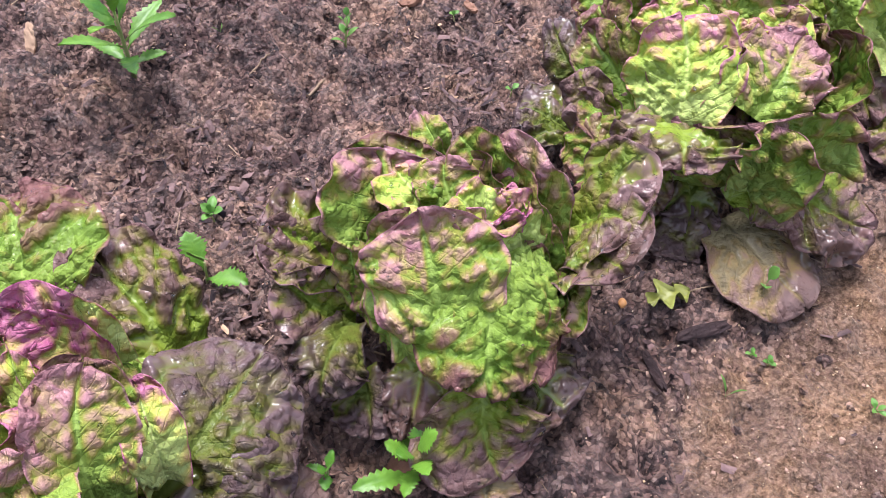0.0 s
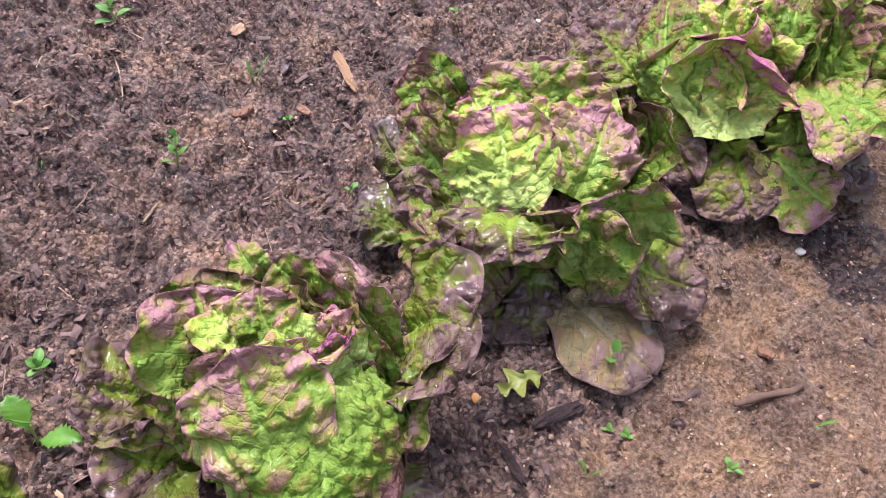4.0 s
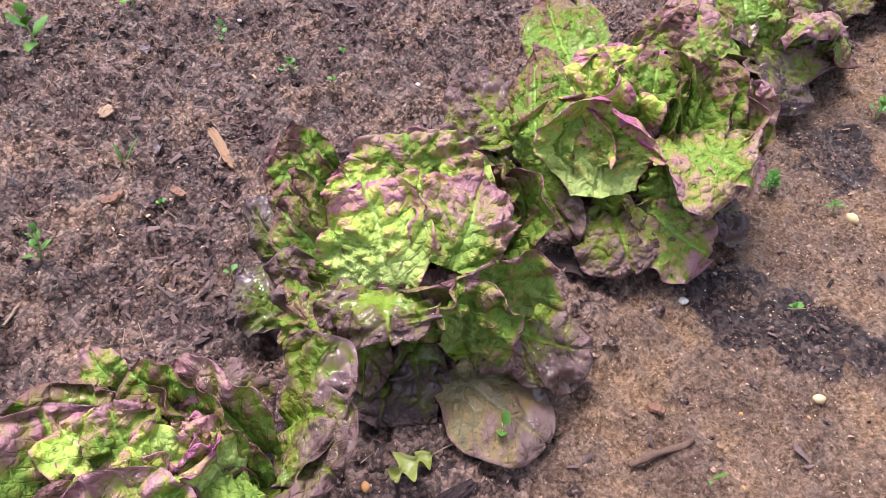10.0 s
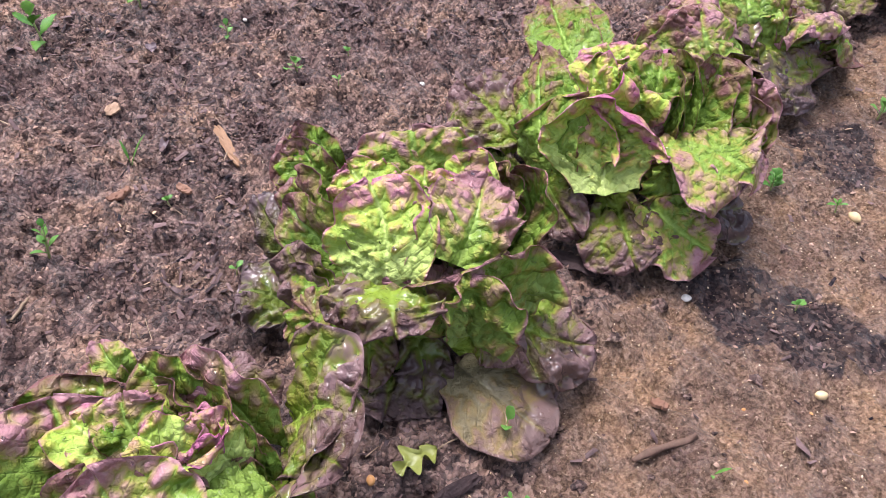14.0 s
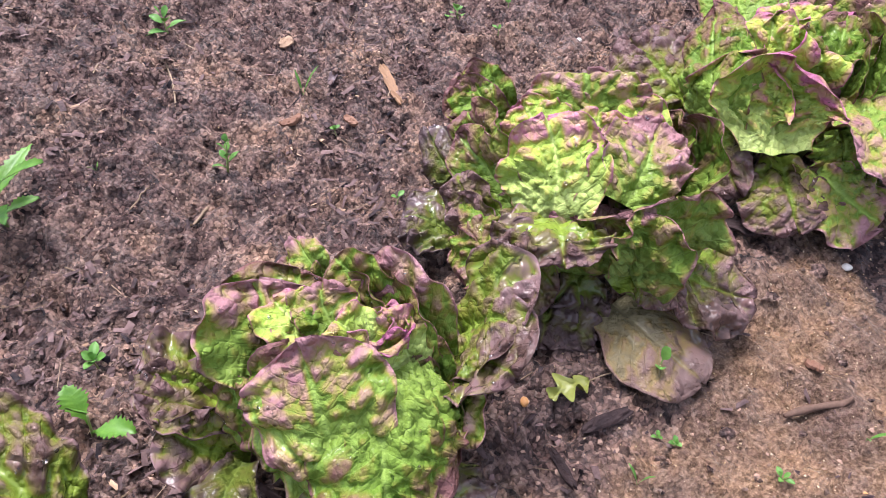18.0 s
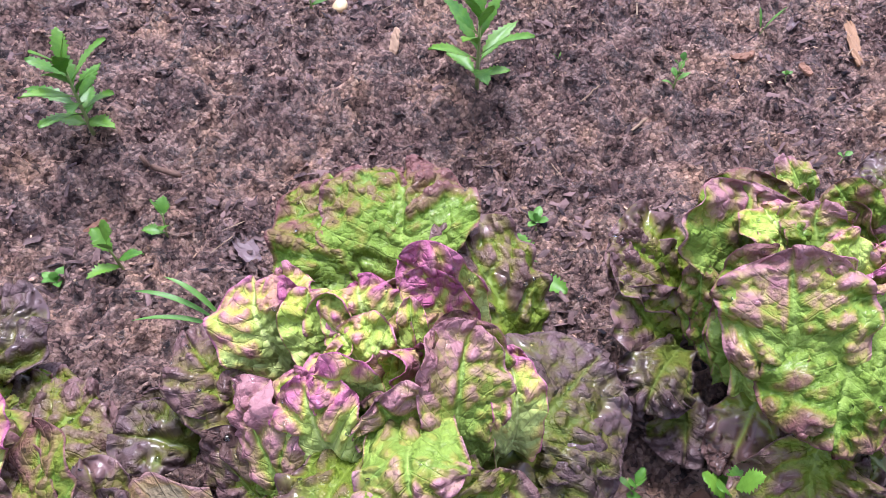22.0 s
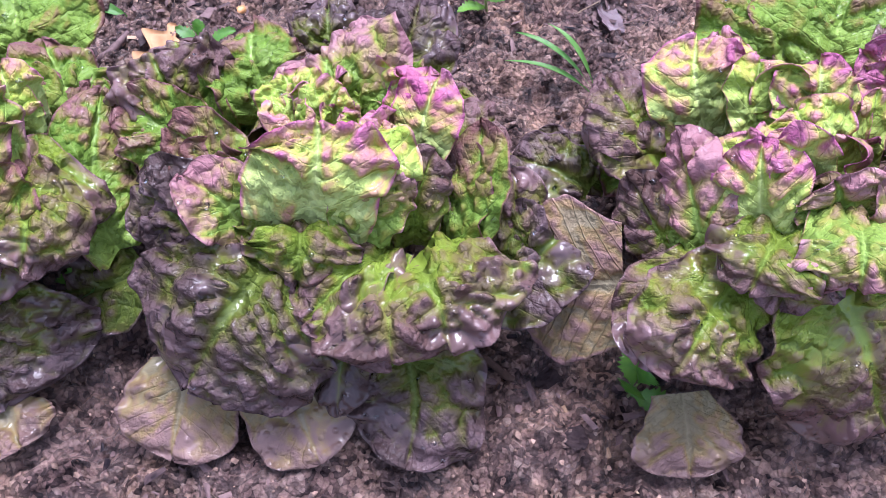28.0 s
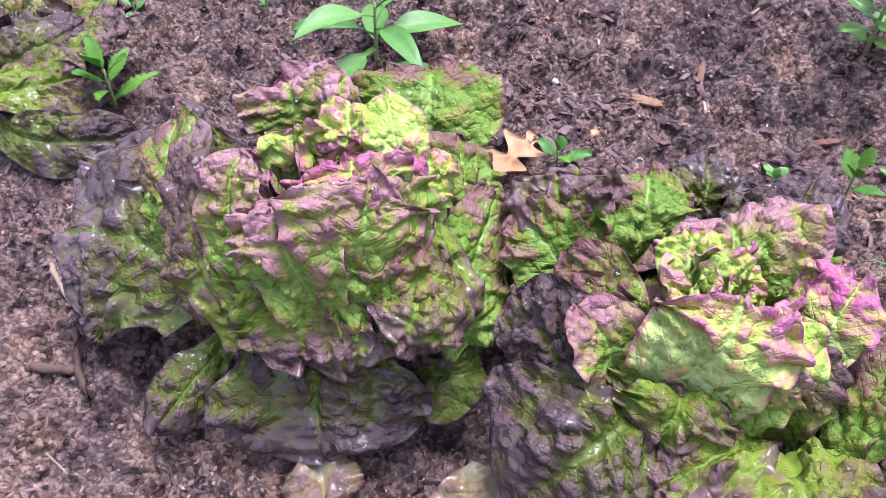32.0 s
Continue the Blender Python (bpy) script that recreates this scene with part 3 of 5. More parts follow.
def lettuce(x, y, label, seed, tall, round_=8.0, tones=(1, 2, 1, 5), behind=6):
    """The stem of a lettuce with the closed inner leaves and those that hang behind."""
    root = tagged(new("lettuce"), label, "lettuce", "row of lettuces")
    root.location = (x, y, ground_base(x, y))
    bpy.context.view_layer.update()
    rnd = random.Random(seed)
    for k in range(12):
        a = 137.5 * k + rnd.uniform(-15, 15)
        r = round_ * (1.0 - 0.045 * k)
        leaf(root, (a, 1.0, 2.0), (a, r, tall * 0.45), (a, r * 0.75, tall * rnd.uniform(0.66, 0.86)), rnd.uniform(10, 13), 0, -0.4, tones[k % len(tones)], 0.5, 0.0, True, 30, False)
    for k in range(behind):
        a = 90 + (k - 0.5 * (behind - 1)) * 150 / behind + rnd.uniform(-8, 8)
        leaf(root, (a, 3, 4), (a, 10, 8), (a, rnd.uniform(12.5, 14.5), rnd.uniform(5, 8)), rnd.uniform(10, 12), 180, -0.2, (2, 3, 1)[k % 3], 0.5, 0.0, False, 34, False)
    return root


def heart(root, turn, reach, high, count=7, size=1.0):
    """Small pale leaves that stand nested in the open middle of a lettuce, round a point at that turn, reach and height."""
    rnd = random.Random(int(10 * high) + count)
    cx, cy = reach * math.cos(radians(turn)), reach * math.sin(radians(turn))

    def polar(a, r, z):
        x, y = cx + r * math.cos(radians(a)), cy + r * math.sin(radians(a))
        return math.degrees(math.atan2(y, x)), math.hypot(x, y), z

    for k in range(count):
        a = 137.5 * k + rnd.uniform(-20, 20)
        r = size * (0.5 + 0.36 * k)
        leaf(root, polar(a, 0.3 * r, high - 5), polar(a, r, high - 1.6), polar(a + rnd.uniform(-20, 20), r * rnd.uniform(0.75, 1.25), high + 0.5 - 0.2 * k + rnd.uniform(-0.3, 0.3)), size * (3.0 + 0.4 * k), 0, -0.5, 6 if k % 3 == 2 else 0, 0.6, rnd.uniform(-0.2, 0.5), k % 2 == 0, 26, False)


def rosette(root, seed, outer, reach, tall, tones, first=0, last=360):
    """Spreading leaves of a lettuce that is seen only in part."""
    rnd = random.Random(seed)
    for k in range(outer):
        a = first + (last - first) * (k + 0.5) / outer + rnd.uniform(-10, 10)
        ring = k % 2
        r = reach * (1.0 if ring else 0.75) * rnd.uniform(0.9, 1.08)
        leaf(root, (a, 3, 4), (a + 4, r * 0.62, tall * (0.5 if ring else 0.75)), (a + rnd.uniform(-8, 8), r, tall * (0.25 if ring else 0.75)), rnd.uniform(10, 13), 180 + rnd.uniform(-20, 20), -0.25, rnd.choice(tones), 0.5, 0.0, False, 36, False)


# leaf rows: foot, belly and tip (degrees, centimetres), width, roll, bow, tone, neck, lip
head = lettuce(-0.29, -0.06, "bronze-tinged butterhead lettuce with a lime-green open heart", 1, 20.5, 8.5)
leaf(head, (91, 12.4, 11.0), (89, 15.9, 14.0), (96, 20.7, 15.0), 13.4, -174, -0.05, 1, 0.6)
leaf(head, (137, 10.8, 13.0), (138, 10.6, 18.0), (138, 13.9, 19.0), 9.0, 161, 0.13, 5, 0.6)
leaf(head, (69, 3.6, 16.0), (96, 4.5, 20.0), (106, 7.9, 21.0), 6.0, -179, -0.25, 0, 0.7)
leaf(head, (53, 5.5, 16.0), (59, 6.2, 20.0), (91, 9.5, 20.5), 4.7, 177, -0.1, 0, 0.7)
leaf(head, (142, 3.6, 16.0), (159, 3.1, 20.5), (156, 3.6, 22.0), 5.9, 74, 0.11, 0, 0.7)
leaf(head, (-16, 3.6, 17.0), (-13, 3.5, 21.5), (21, 2.2, 22.0), 8.4, 179, -0.17, 6, 0.7)
leaf(head, (37, 7.7, 13.0), (36, 7.9, 17.5), (52, 8.6, 18.5), 5.0, -151, -0.21, 6, 0.7)
leaf(head, (-47, 6.6, 15.0), (-30, 6.7, 21.0), (-9, 4.5, 22.5), 10.9, -133, -0.36, 5, 0.8)
leaf(head, (-68, 8.2, 14.0), (-80, 7.1, 19.5), (-98, 5.2, 20.5), 7.6, 148, -0.09, 5, 0.7)
leaf(head, (-41, 9.6, 11.0), (-34, 7.7, 15.5), (-27, 5.8, 18.0), 7.4, -176, 0.05, 1, 0.7)
leaf(head, (-109, 9.1, 12.0), (-130, 7.8, 18.0), (-162, 6.3, 22.0), 5.2, 169, -0.07, 5, 0.7)
leaf(head, (-117, 11.0, 10.0), (-144, 11.2, 15.0), (172, 14.5, 18.0), 6.4, 143, -0.06, 2, 0.7)
leaf(head, (-155, 13.7, 9.0), (-171, 15.3, 14.0), (166, 19.5, 16.0), 6.1, 147, -0.03, 1, 0.7)
leaf(head, (-138, 12.0, 7.0), (-159, 18.2, 10.0), (-162, 26.5, 8.0), 17.3, 152, -0.24, 3, 0.5)
leaf(head, (-179, 19.2, 9.0), (-179, 23.4, 10.5), (-179, 28.9, 9.0), 6.5, 171, -0.36, 3)
leaf(head, (-86, 6.5, 15.0), (-75, 9.5, 13.5), (-73, 11.1, 10.5), 10.5, -170, -0.26, 2, 0.8, 0.5)
leaf(head, (3, 7.3, 15.0), (-24, 10.9, 15.0), (-37, 11.7, 12.5), 8.4, 169, -0.59, 2, 0.7)
leaf(head, (-8, 13.0, 7.0), (6, 11.6, 11.5), (40, 13.7, 14.0), 6.4, -153, -0.21, 1, 0.6)
leaf(head, (33, 10.5, 10.0), (51, 11.5, 14.0), (71, 13.4, 15.0), 6.7, -151, -0.07, 1, 0.6)
leaf(head, (19, 13.4, 8.0), (28, 14.8, 11.0), (39, 15.9, 13.0), 4.3, -166, 0.01, 2, 0.42, 0.0, True)
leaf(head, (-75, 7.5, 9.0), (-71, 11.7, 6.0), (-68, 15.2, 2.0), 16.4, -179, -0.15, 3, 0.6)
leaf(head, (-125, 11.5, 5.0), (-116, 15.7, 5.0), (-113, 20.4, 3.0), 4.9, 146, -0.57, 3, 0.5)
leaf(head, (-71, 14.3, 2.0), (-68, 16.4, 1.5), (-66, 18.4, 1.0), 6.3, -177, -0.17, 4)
heart(head, 84, 5.4, 20, 8, 1.1)
head = lettuce(0.015, 0.0, "wet red-flushed butterhead lettuce with wide sprawling outer leaves", 2, 17.5, 8.0)
leaf(head, (107, 14.8, 8.0), (107, 16.4, 10.0), (106, 21.5, 8.5), 6.8, -177, -0.24, 3)
leaf(head, (84, 10.7, 8.0), (77, 13.2, 11.0), (80, 18.6, 10.5), 8.3, -174, -0.05, 3)
leaf(head, (140, 9.2, 11.0), (142, 10.5, 14.5), (130, 14.9, 14.0), 7.3, 180, -0.23, 1)
leaf(head, (163, 13.5, 9.0), (167, 14.9, 14.0), (160, 17.2, 15.5), 8.3, 142, -0.04, 2)
leaf(head, (-177, 11.0, 8.0), (180, 13.6, 12.5), (174, 17.7, 13.5), 6.9, 150, 0.21, 1)
leaf(head, (-162, 2.0, 13.0), (162, 3.2, 16.0), (143, 5.9, 17.0), 5.4, 166, 0.06, 0, 0.7)
leaf(head, (-84, 0.9, 14.0), (-135, 0.6, 17.0), (70, 1.5, 18.0), 4.2, -163, -0.03, 0, 0.7)
leaf(head, (-52, 3.3, 13.0), (-37, 4.1, 16.5), (-16, 3.7, 17.5), 3.2, -110, 0.04, 0, 0.7)
leaf(head, (105, 3.0, 13.0), (103, 3.6, 16.5), (113, 7.3, 16.0), 11.7, 157, 0.08, 5, 0.7, -0.5)
leaf(head, (50, 4.3, 13.0), (66, 3.7, 16.0), (75, 4.7, 17.0), 6.6, 129, 0.37, 0, 0.7)
leaf(head, (-15, 6.4, 13.0), (-3, 6.6, 17.0), (23, 8.1, 18.5), 4.9, -170, -0.05, 6, 0.6)
leaf(head, (-99, 8.0, 13.0), (-87, 6.5, 18.5), (-90, 3.7, 20.0), 9.9, -162, -0.31, 6, 0.8, 0.4)
leaf(head, (-70, 8.4, 12.0), (-59, 7.4, 15.5), (-38, 6.0, 16.5), 6.0, -139, -0.03, 5, 0.7)
leaf(head, (-125, 9.9, 10.0), (-131, 10.1, 15.0), (-147, 11.6, 16.0), 5.4, 162, 0.3, 5, 0.5)
leaf(head, (-140, 9.9, 11.0), (-153, 9.6, 15.0), (-171, 12.4, 16.0), 6.2, 145, 0.03, 1, 0.6)
leaf(head, (-98, 8.5, 14.5), (-95, 10.4, 14.0), (-97, 11.3, 11.0), 7.9, 169, -0.36, 2, 0.7)
leaf(head, (-45, 8.7, 9.0), (-36, 8.3, 14.0), (-15, 7.9, 16.0), 4.5, -144, -0.04, 2, 0.6)
leaf(head, (-35, 11.7, 8.0), (-22, 11.6, 13.0), (3, 10.6, 16.5), 4.5, 164, -0.03, 1, 0.6)
leaf(head, (-29, 13.2, 8.0), (-17, 14.1, 11.0), (-7, 13.2, 14.0), 4.4, -150, 0.06, 2)
leaf(head, (-28, 14.4, 8.0), (-22, 16.8, 10.0), (-12, 18.1, 10.5), 7.8, -154, 0.09, 3, 0.6)
leaf(head, (-51, 10.4, 11.0), (-54, 15.3, 13.0), (-56, 17.9, 10.5), 12.6, -176, -0.26, 2, 0.6)
leaf(head, (-67, 9.8, 12.0), (-82, 12.1, 12.5), (-91, 14.1, 10.5), 7.0, -178, -0.22, 2, 0.6)
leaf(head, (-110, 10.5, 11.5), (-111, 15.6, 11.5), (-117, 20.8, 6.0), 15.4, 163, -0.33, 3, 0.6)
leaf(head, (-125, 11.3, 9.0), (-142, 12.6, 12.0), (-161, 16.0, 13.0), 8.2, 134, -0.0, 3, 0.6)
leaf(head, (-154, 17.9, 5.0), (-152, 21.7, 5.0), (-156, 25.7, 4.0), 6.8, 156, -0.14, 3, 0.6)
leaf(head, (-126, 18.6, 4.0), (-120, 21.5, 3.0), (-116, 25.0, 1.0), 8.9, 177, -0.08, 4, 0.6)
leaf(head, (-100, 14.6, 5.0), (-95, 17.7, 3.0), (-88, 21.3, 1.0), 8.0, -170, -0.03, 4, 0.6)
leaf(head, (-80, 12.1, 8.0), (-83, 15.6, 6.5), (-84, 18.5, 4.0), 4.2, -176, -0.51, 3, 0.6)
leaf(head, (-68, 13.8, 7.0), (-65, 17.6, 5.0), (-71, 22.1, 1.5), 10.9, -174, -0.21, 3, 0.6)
heart(head, -53, 1.0, 17.5, 8, 1.1)
head = lettuce(0.355, 0.03, "magenta-hearted butterhead lettuce with dark wet outer leaves", 3, 18.5, 8.5)
leaf(head, (67, 8.9, 12.0), (72, 12.0, 15.5), (74, 19.1, 16.0), 12.7, 176, -0.02, 1, 0.6)
leaf(head, (12, 11.9, 8.0), (29, 12.0, 12.0), (57, 14.7, 15.0), 8.6, -175, 0.08, 2, 0.6)
leaf(head, (174, 6.0, 12.0), (166, 8.2, 16.5), (143, 10.0, 17.5), 6.8, 165, -0.16, 6, 0.6)
leaf(head, (174, 9.0, 10.0), (177, 11.9, 14.5), (159, 15.3, 13.5), 6.7, 176, -0.23, 2)
leaf(head, (-148, 3.8, 14.0), (174, 4.1, 17.5), (143, 5.1, 19.0), 4.3, 178, 0.06, 0, 0.7)
leaf(head, (-40, 0.8, 15.0), (153, 0.4, 19.0), (100, 2.3, 20.0), 5.8, 165, -0.27, 6, 0.7)
leaf(head, (-93, 4.2, 15.0), (-116, 3.0, 18.0), (-149, 2.6, 19.0), 5.9, 150, -0.02, 0, 0.7)
leaf(head, (-50, 5.7, 14.0), (-44, 4.0, 18.0), (-9, 3.0, 20.5), 2.1, 169, 0.04, 0, 0.7)
leaf(head, (-67, 5.7, 13.0), (-81, 4.6, 16.5), (-100, 3.5, 18.0), 4.2, 133, 0.16, 0, 0.7)
leaf(head, (7, 7.7, 12.0), (21, 6.1, 17.0), (55, 4.9, 19.5), 5.2, 142, 0.37, 6, 0.6)
leaf(head, (-108, 10.3, 13.0), (-119, 9.1, 17.5), (-133, 7.1, 20.0), 5.9, 147, -0.26, 6, 0.7)
leaf(head, (-94, 6.4, 16.0), (-110, 6.7, 19.5), (-126, 6.9, 20.5), 4.1, 123, 0.14, 6, 0.6)
leaf(head, (-82, 9.5, 15.0), (-87, 8.4, 18.0), (-94, 7.5, 19.5), 5.6, 142, 0.01, 5, 0.7)
leaf(head, (-66, 10.5, 13.0), (-56, 9.0, 18.5), (-29, 7.7, 20.5), 6.1, -146, 0.06, 5, 0.7)
leaf(head, (-47, 12.2, 12.0), (-42, 11.9, 16.5), (-29, 10.2, 18.0), 3.8, -168, 0.13, 6, 0.7)
leaf(head, (-72, 7.1, 16.0), (-86, 12.3, 19.0), (-86, 14.3, 17.0), 6.6, -173, -0.36, 5, 0.7)
leaf(head, (-100, 8.2, 15.0), (-109, 12.8, 17.0), (-109, 14.5, 15.0), 6.7, -167, -0.24, 2, 0.6)
leaf(head, (-120, 12.7, 11.0), (-137, 11.3, 15.5), (-164, 9.7, 17.0), 5.5, 127, -0.35, 5, 0.7)
leaf(head, (-124, 13.2, 9.0), (-141, 12.9, 12.5), (-160, 13.2, 14.0), 5.1, 131, -0.17, 2, 0.6)
leaf(head, (-138, 16.1, 9.0), (-147, 19.5, 8.0), (-155, 22.3, 6.0), 12.6, 129, -0.07, 4, 0.7, 0.0, True)
leaf(head, (-173, 14.6, 8.0), (-177, 17.3, 9.0), (179, 21.1, 9.0), 5.6, 165, -0.02, 3)
leaf(head, (-109, 11.3, 13.5), (-115, 16.6, 13.0), (-116, 20.7, 11.0), 8.7, 155, -0.29, 2, 0.7)
leaf(head, (-85, 12.3, 14.5), (-78, 16.0, 12.0), (-67, 20.0, 4.0), 12.5, -157, -0.24, 2, 0.7)
leaf(head, (-41, 11.7, 10.0), (-24, 13.7, 11.5), (-3, 17.8, 10.0), 12.0, -159, -0.26, 3, 0.6)
leaf(head, (-33, 15.4, 3.0), (-34, 18.3, 3.0), (-33, 21.2, 1.5), 5.8, -167, -0.17, 4, 0.6)
leaf(head, (-112, 18.0, 4.0), (-107, 20.7, 2.8), (-104, 22.8, 1.0), 7.9, -177, -0.1, 4, 0.5)
heart(head, -93, 2.0, 18.5, 8, 1.2)
head = lettuce(0.71, 0.045, "tall pink-flushed butterhead lettuce with a half-open heart", 4, 17.5, 6.5)
leaf(head, (-118, 10.2, 10.0), (-129, 7.9, 16.0), (-150, 4.8, 19.0), 10.2, 157, -0.29, 5, 0.8, 0.4)
leaf(head, (-88, 6.1, 15.0), (-104, 11.4, 13.5), (-107, 14.4, 9.5), 10.4, 172, -0.46, 1, 0.7)
leaf(head, (-129, 9.1, 8.0), (-145, 7.7, 11.0), (-164, 6.6, 14.0), 5.5, 143, 0.32, 1, 0.7)
leaf(head, (167, 4.7, 12.0), (142, 5.6, 15.5), (121, 6.4, 18.5), 11.4, -157, 0.21, 5, 0.7, -0.6)
leaf(head, (65, 6.4, 14.0), (76, 6.6, 17.0), (78, 9.5, 17.0), 3.2, 158, -0.24, 5)
leaf(head, (-4, 4.3, 13.0), (14, 3.7, 17.0), (55, 4.4, 19.0), 5.1, 125, 0.31, 1, 0.6)
leaf(head, (-24, 8.5, 10.0), (-17, 6.7, 16.0), (25, 5.4, 18.5), 5.4, 124, 0.18, 5, 0.6)
leaf(head, (-117, 2.2, 14.0), (160, 2.9, 17.0), (129, 4.9, 17.5), 5.3, 168, 0.05, 0, 0.6)
leaf(head, (-92, 3.1, 14.0), (-171, 0.6, 18.0), (79, 1.6, 19.0), 5.1, 164, -0.17, 5, 0.6)
leaf(head, (-59, 4.9, 13.0), (-83, 3.4, 17.5), (-114, 1.7, 18.5), 4.2, 154, 0.1, 0, 0.6)
leaf(head, (-53, 6.9, 12.0), (-51, 5.6, 15.5), (-35, 4.0, 17.5), 4.6, 166, 0.06, 0, 0.6)
leaf(head, (-53, 8.3, 8.0), (-45, 8.1, 12.0), (-37, 7.0, 14.5), 3.1, 168, 0.36, 1, 0.6)
leaf(head, (-10, 11.2, 8.0), (-22, 12.6, 13.0), (-32, 15.3, 14.0), 11.8, -150, 0.17, 2, 0.5)
leaf(head, (-36, 8.9, 9.0), (-58, 10.9, 10.0), (-70, 11.4, 8.0), 4.4, -157, 0.21, 5, 0.6)
leaf(head, (161, 9.1, 9.0), (159, 12.5, 13.0), (156, 15.9, 14.0), 7.4, 155, 0.04, 2)
leaf(head, (-169, 8.4, 7.0), (-175, 9.1, 11.5), (171, 8.5, 14.5), 3.6, 143, -0.18, 1, 0.5)
leaf(head, (-176, 9.9, 7.0), (178, 12.7, 9.5), (171, 14.4, 12.0), 5.7, 142, 0.41, 2)
leaf(head, (-171, 10.3, 8.0), (-161, 14.4, 8.5), (-157, 16.3, 6.0), 6.4, 171, -0.43, 3)
leaf(head, (-157, 11.6, 5.0), (-147, 13.8, 4.5), (-142, 15.6, 3.0), 6.2, -164, -0.14, 3)
leaf(head, (-132, 9.6, 9.0), (-130, 12.5, 7.0), (-131, 15.2, 4.0), 5.6, -175, -0.13, 2)
leaf(head, (-106, 13.1, 8.0), (-108, 15.6, 5.5), (-105, 18.2, 2.5), 11.2, -179, -0.2, 2)
leaf(head, (-87, 10.5, 6.0), (-83, 13.5, 5.0), (-81, 16.1, 4.0), 9.9, 173, -0.13, 3)
leaf(head, (-109, 15.7, 1.5), (-109, 18.2, 1.5), (-109, 19.5, 1.0), 6.0, -179, -0.18, 4)
heart(head, -53, 3.9, 17.5, 7, 1.0)
head = lettuce(1.035, 0.09, "pale green butterhead lettuce with pink-tinged folded leaves", 5, 15.0, 8.0)
leaf(head, (-166, 6.4, 10.0), (176, 4.1, 14.5), (110, 5.2, 17.5), 10.4, 161, -0.01, 0, 0.6, 0.6)
leaf(head, (-96, 6.2, 13.0), (-57, 5.6, 15.5), (-12, 8.1, 16.5), 8.6, -154, -0.07, 5, 0.6)
leaf(head, (41, 6.9, 13.0), (48, 8.9, 16.0), (49, 11.4, 17.5), 11.9, 166, 0.17, 5, 0.7, -0.5)
leaf(head, (108, 2.0, 12.0), (98, 6.6, 15.0), (92, 10.1, 16.0), 6.9, 158, -0.14, 0, 0.6)
leaf(head, (-22, 1.8, 13.0), (28, 2.7, 15.5), (37, 5.0, 16.5), 6.2, 173, 0.08, 0, 0.6)
leaf(head, (-15, 7.3, 12.0), (-1, 8.0, 15.0), (20, 9.4, 16.0), 5.4, 160, 0.23, 0, 0.6)
leaf(head, (-30, 9.3, 8.0), (-23, 12.4, 12.0), (-8, 12.9, 15.5), 9.4, 146, 0.42, 1, 0.6)
leaf(head, (-95, 9.7, 7.0), (-90, 10.7, 12.0), (-88, 9.6, 16.5), 12.6, -110, -0.01, 1, 0.6, 1.0, True)
leaf(head, (-152, 7.8, 12.5), (-146, 11.0, 13.0), (-143, 12.2, 11.5), 9.2, -177, -0.04, 2, 0.7, 0.5)
leaf(head, (159, 8.0, 8.0), (130, 9.7, 12.0), (106, 15.2, 14.0), 7.8, 119, 0.2, 1, 0.5)
leaf(head, (92, 14.1, 9.0), (91, 16.3, 12.5), (91, 20.5, 14.0), 6.9, 141, 0.35, 1, 0.5)
leaf(head, (114, 12.9, 5.0), (117, 16.2, 8.0), (106, 20.6, 9.0), 5.4, 136, -0.29, 3)
leaf(head, (160, 8.4, 5.0), (148, 11.2, 8.0), (132, 13.3, 10.5), 5.6, 113, 0.08, 2)
leaf(head, (145, 11.5, 3.0), (137, 16.0, 4.0), (136, 19.9, 3.5), 8.8, 168, 0.01, 3)
leaf(head, (169, 8.3, 9.0), (176, 11.8, 7.0), (177, 14.7, 4.0), 8.2, 169, -0.28, 1)
leaf(head, (-164, 8.6, 9.5), (-158, 11.3, 7.5), (-154, 13.5, 4.0), 5.1, -175, -0.33, 2)
leaf(head, (-153, 8.7, 3.5), (-147, 12.3, 3.0), (-147, 14.6, 1.5), 10.8, 178, -0.16, 3)
leaf(head, (-139, 6.7, 6.0), (-131, 9.8, 4.5), (-131, 11.8, 2.5), 5.7, -173, -0.22, 3)
leaf(head, (-76, 10.1, 7.0), (-76, 15.1, 6.5), (-68, 19.1, 4.5), 9.6, -162, -0.23, 2)
leaf(head, (-116, 10.6, 7.0), (-98, 11.2, 7.5), (-92, 14.9, 6.0), 5.3, -148, -0.28, 2)
leaf(head, (-109, 9.4, 3.0), (-103, 15.2, 3.2), (-96, 20.9, 1.2), 10.2, -176, -0.17, 4, 0.6)
heart(head, 15, 2.8, 16, 8, 1.2)
head = lettuce(1.395, 0.07, "bright green loose butterhead lettuce with purple outer leaves", 6, 17.0, 8.0)
leaf(head, (-159, 14.0, 9.0), (-168, 9.9, 12.5), (-169, 9.1, 19.0), 13.7, 167, 0.63, 0, 0.5, 0.5)
leaf(head, (177, 14.2, 8.0), (159, 14.0, 14.0), (108, 13.5, 17.0), 8.8, 137, -0.38, 1, 0.6)
leaf(head, (86, 8.5, 12.0), (73, 16.6, 14.0), (61, 29.4, 13.0), 9.4, 167, -0.05, 1, 0.5)
leaf(head, (131, 13.6, 6.0), (119, 18.2, 8.5), (107, 24.1, 8.5), 11.8, 159, -0.23, 2)
leaf(head, (144, 15.2, 4.0), (133, 18.6, 4.5), (127, 22.8, 3.5), 5.4, 150, -0.12, 3)
leaf(head, (164, 15.0, 9.5), (180, 15.7, 7.5), (-164, 16.6, 4.0), 5.9, -141, -0.06, 2)
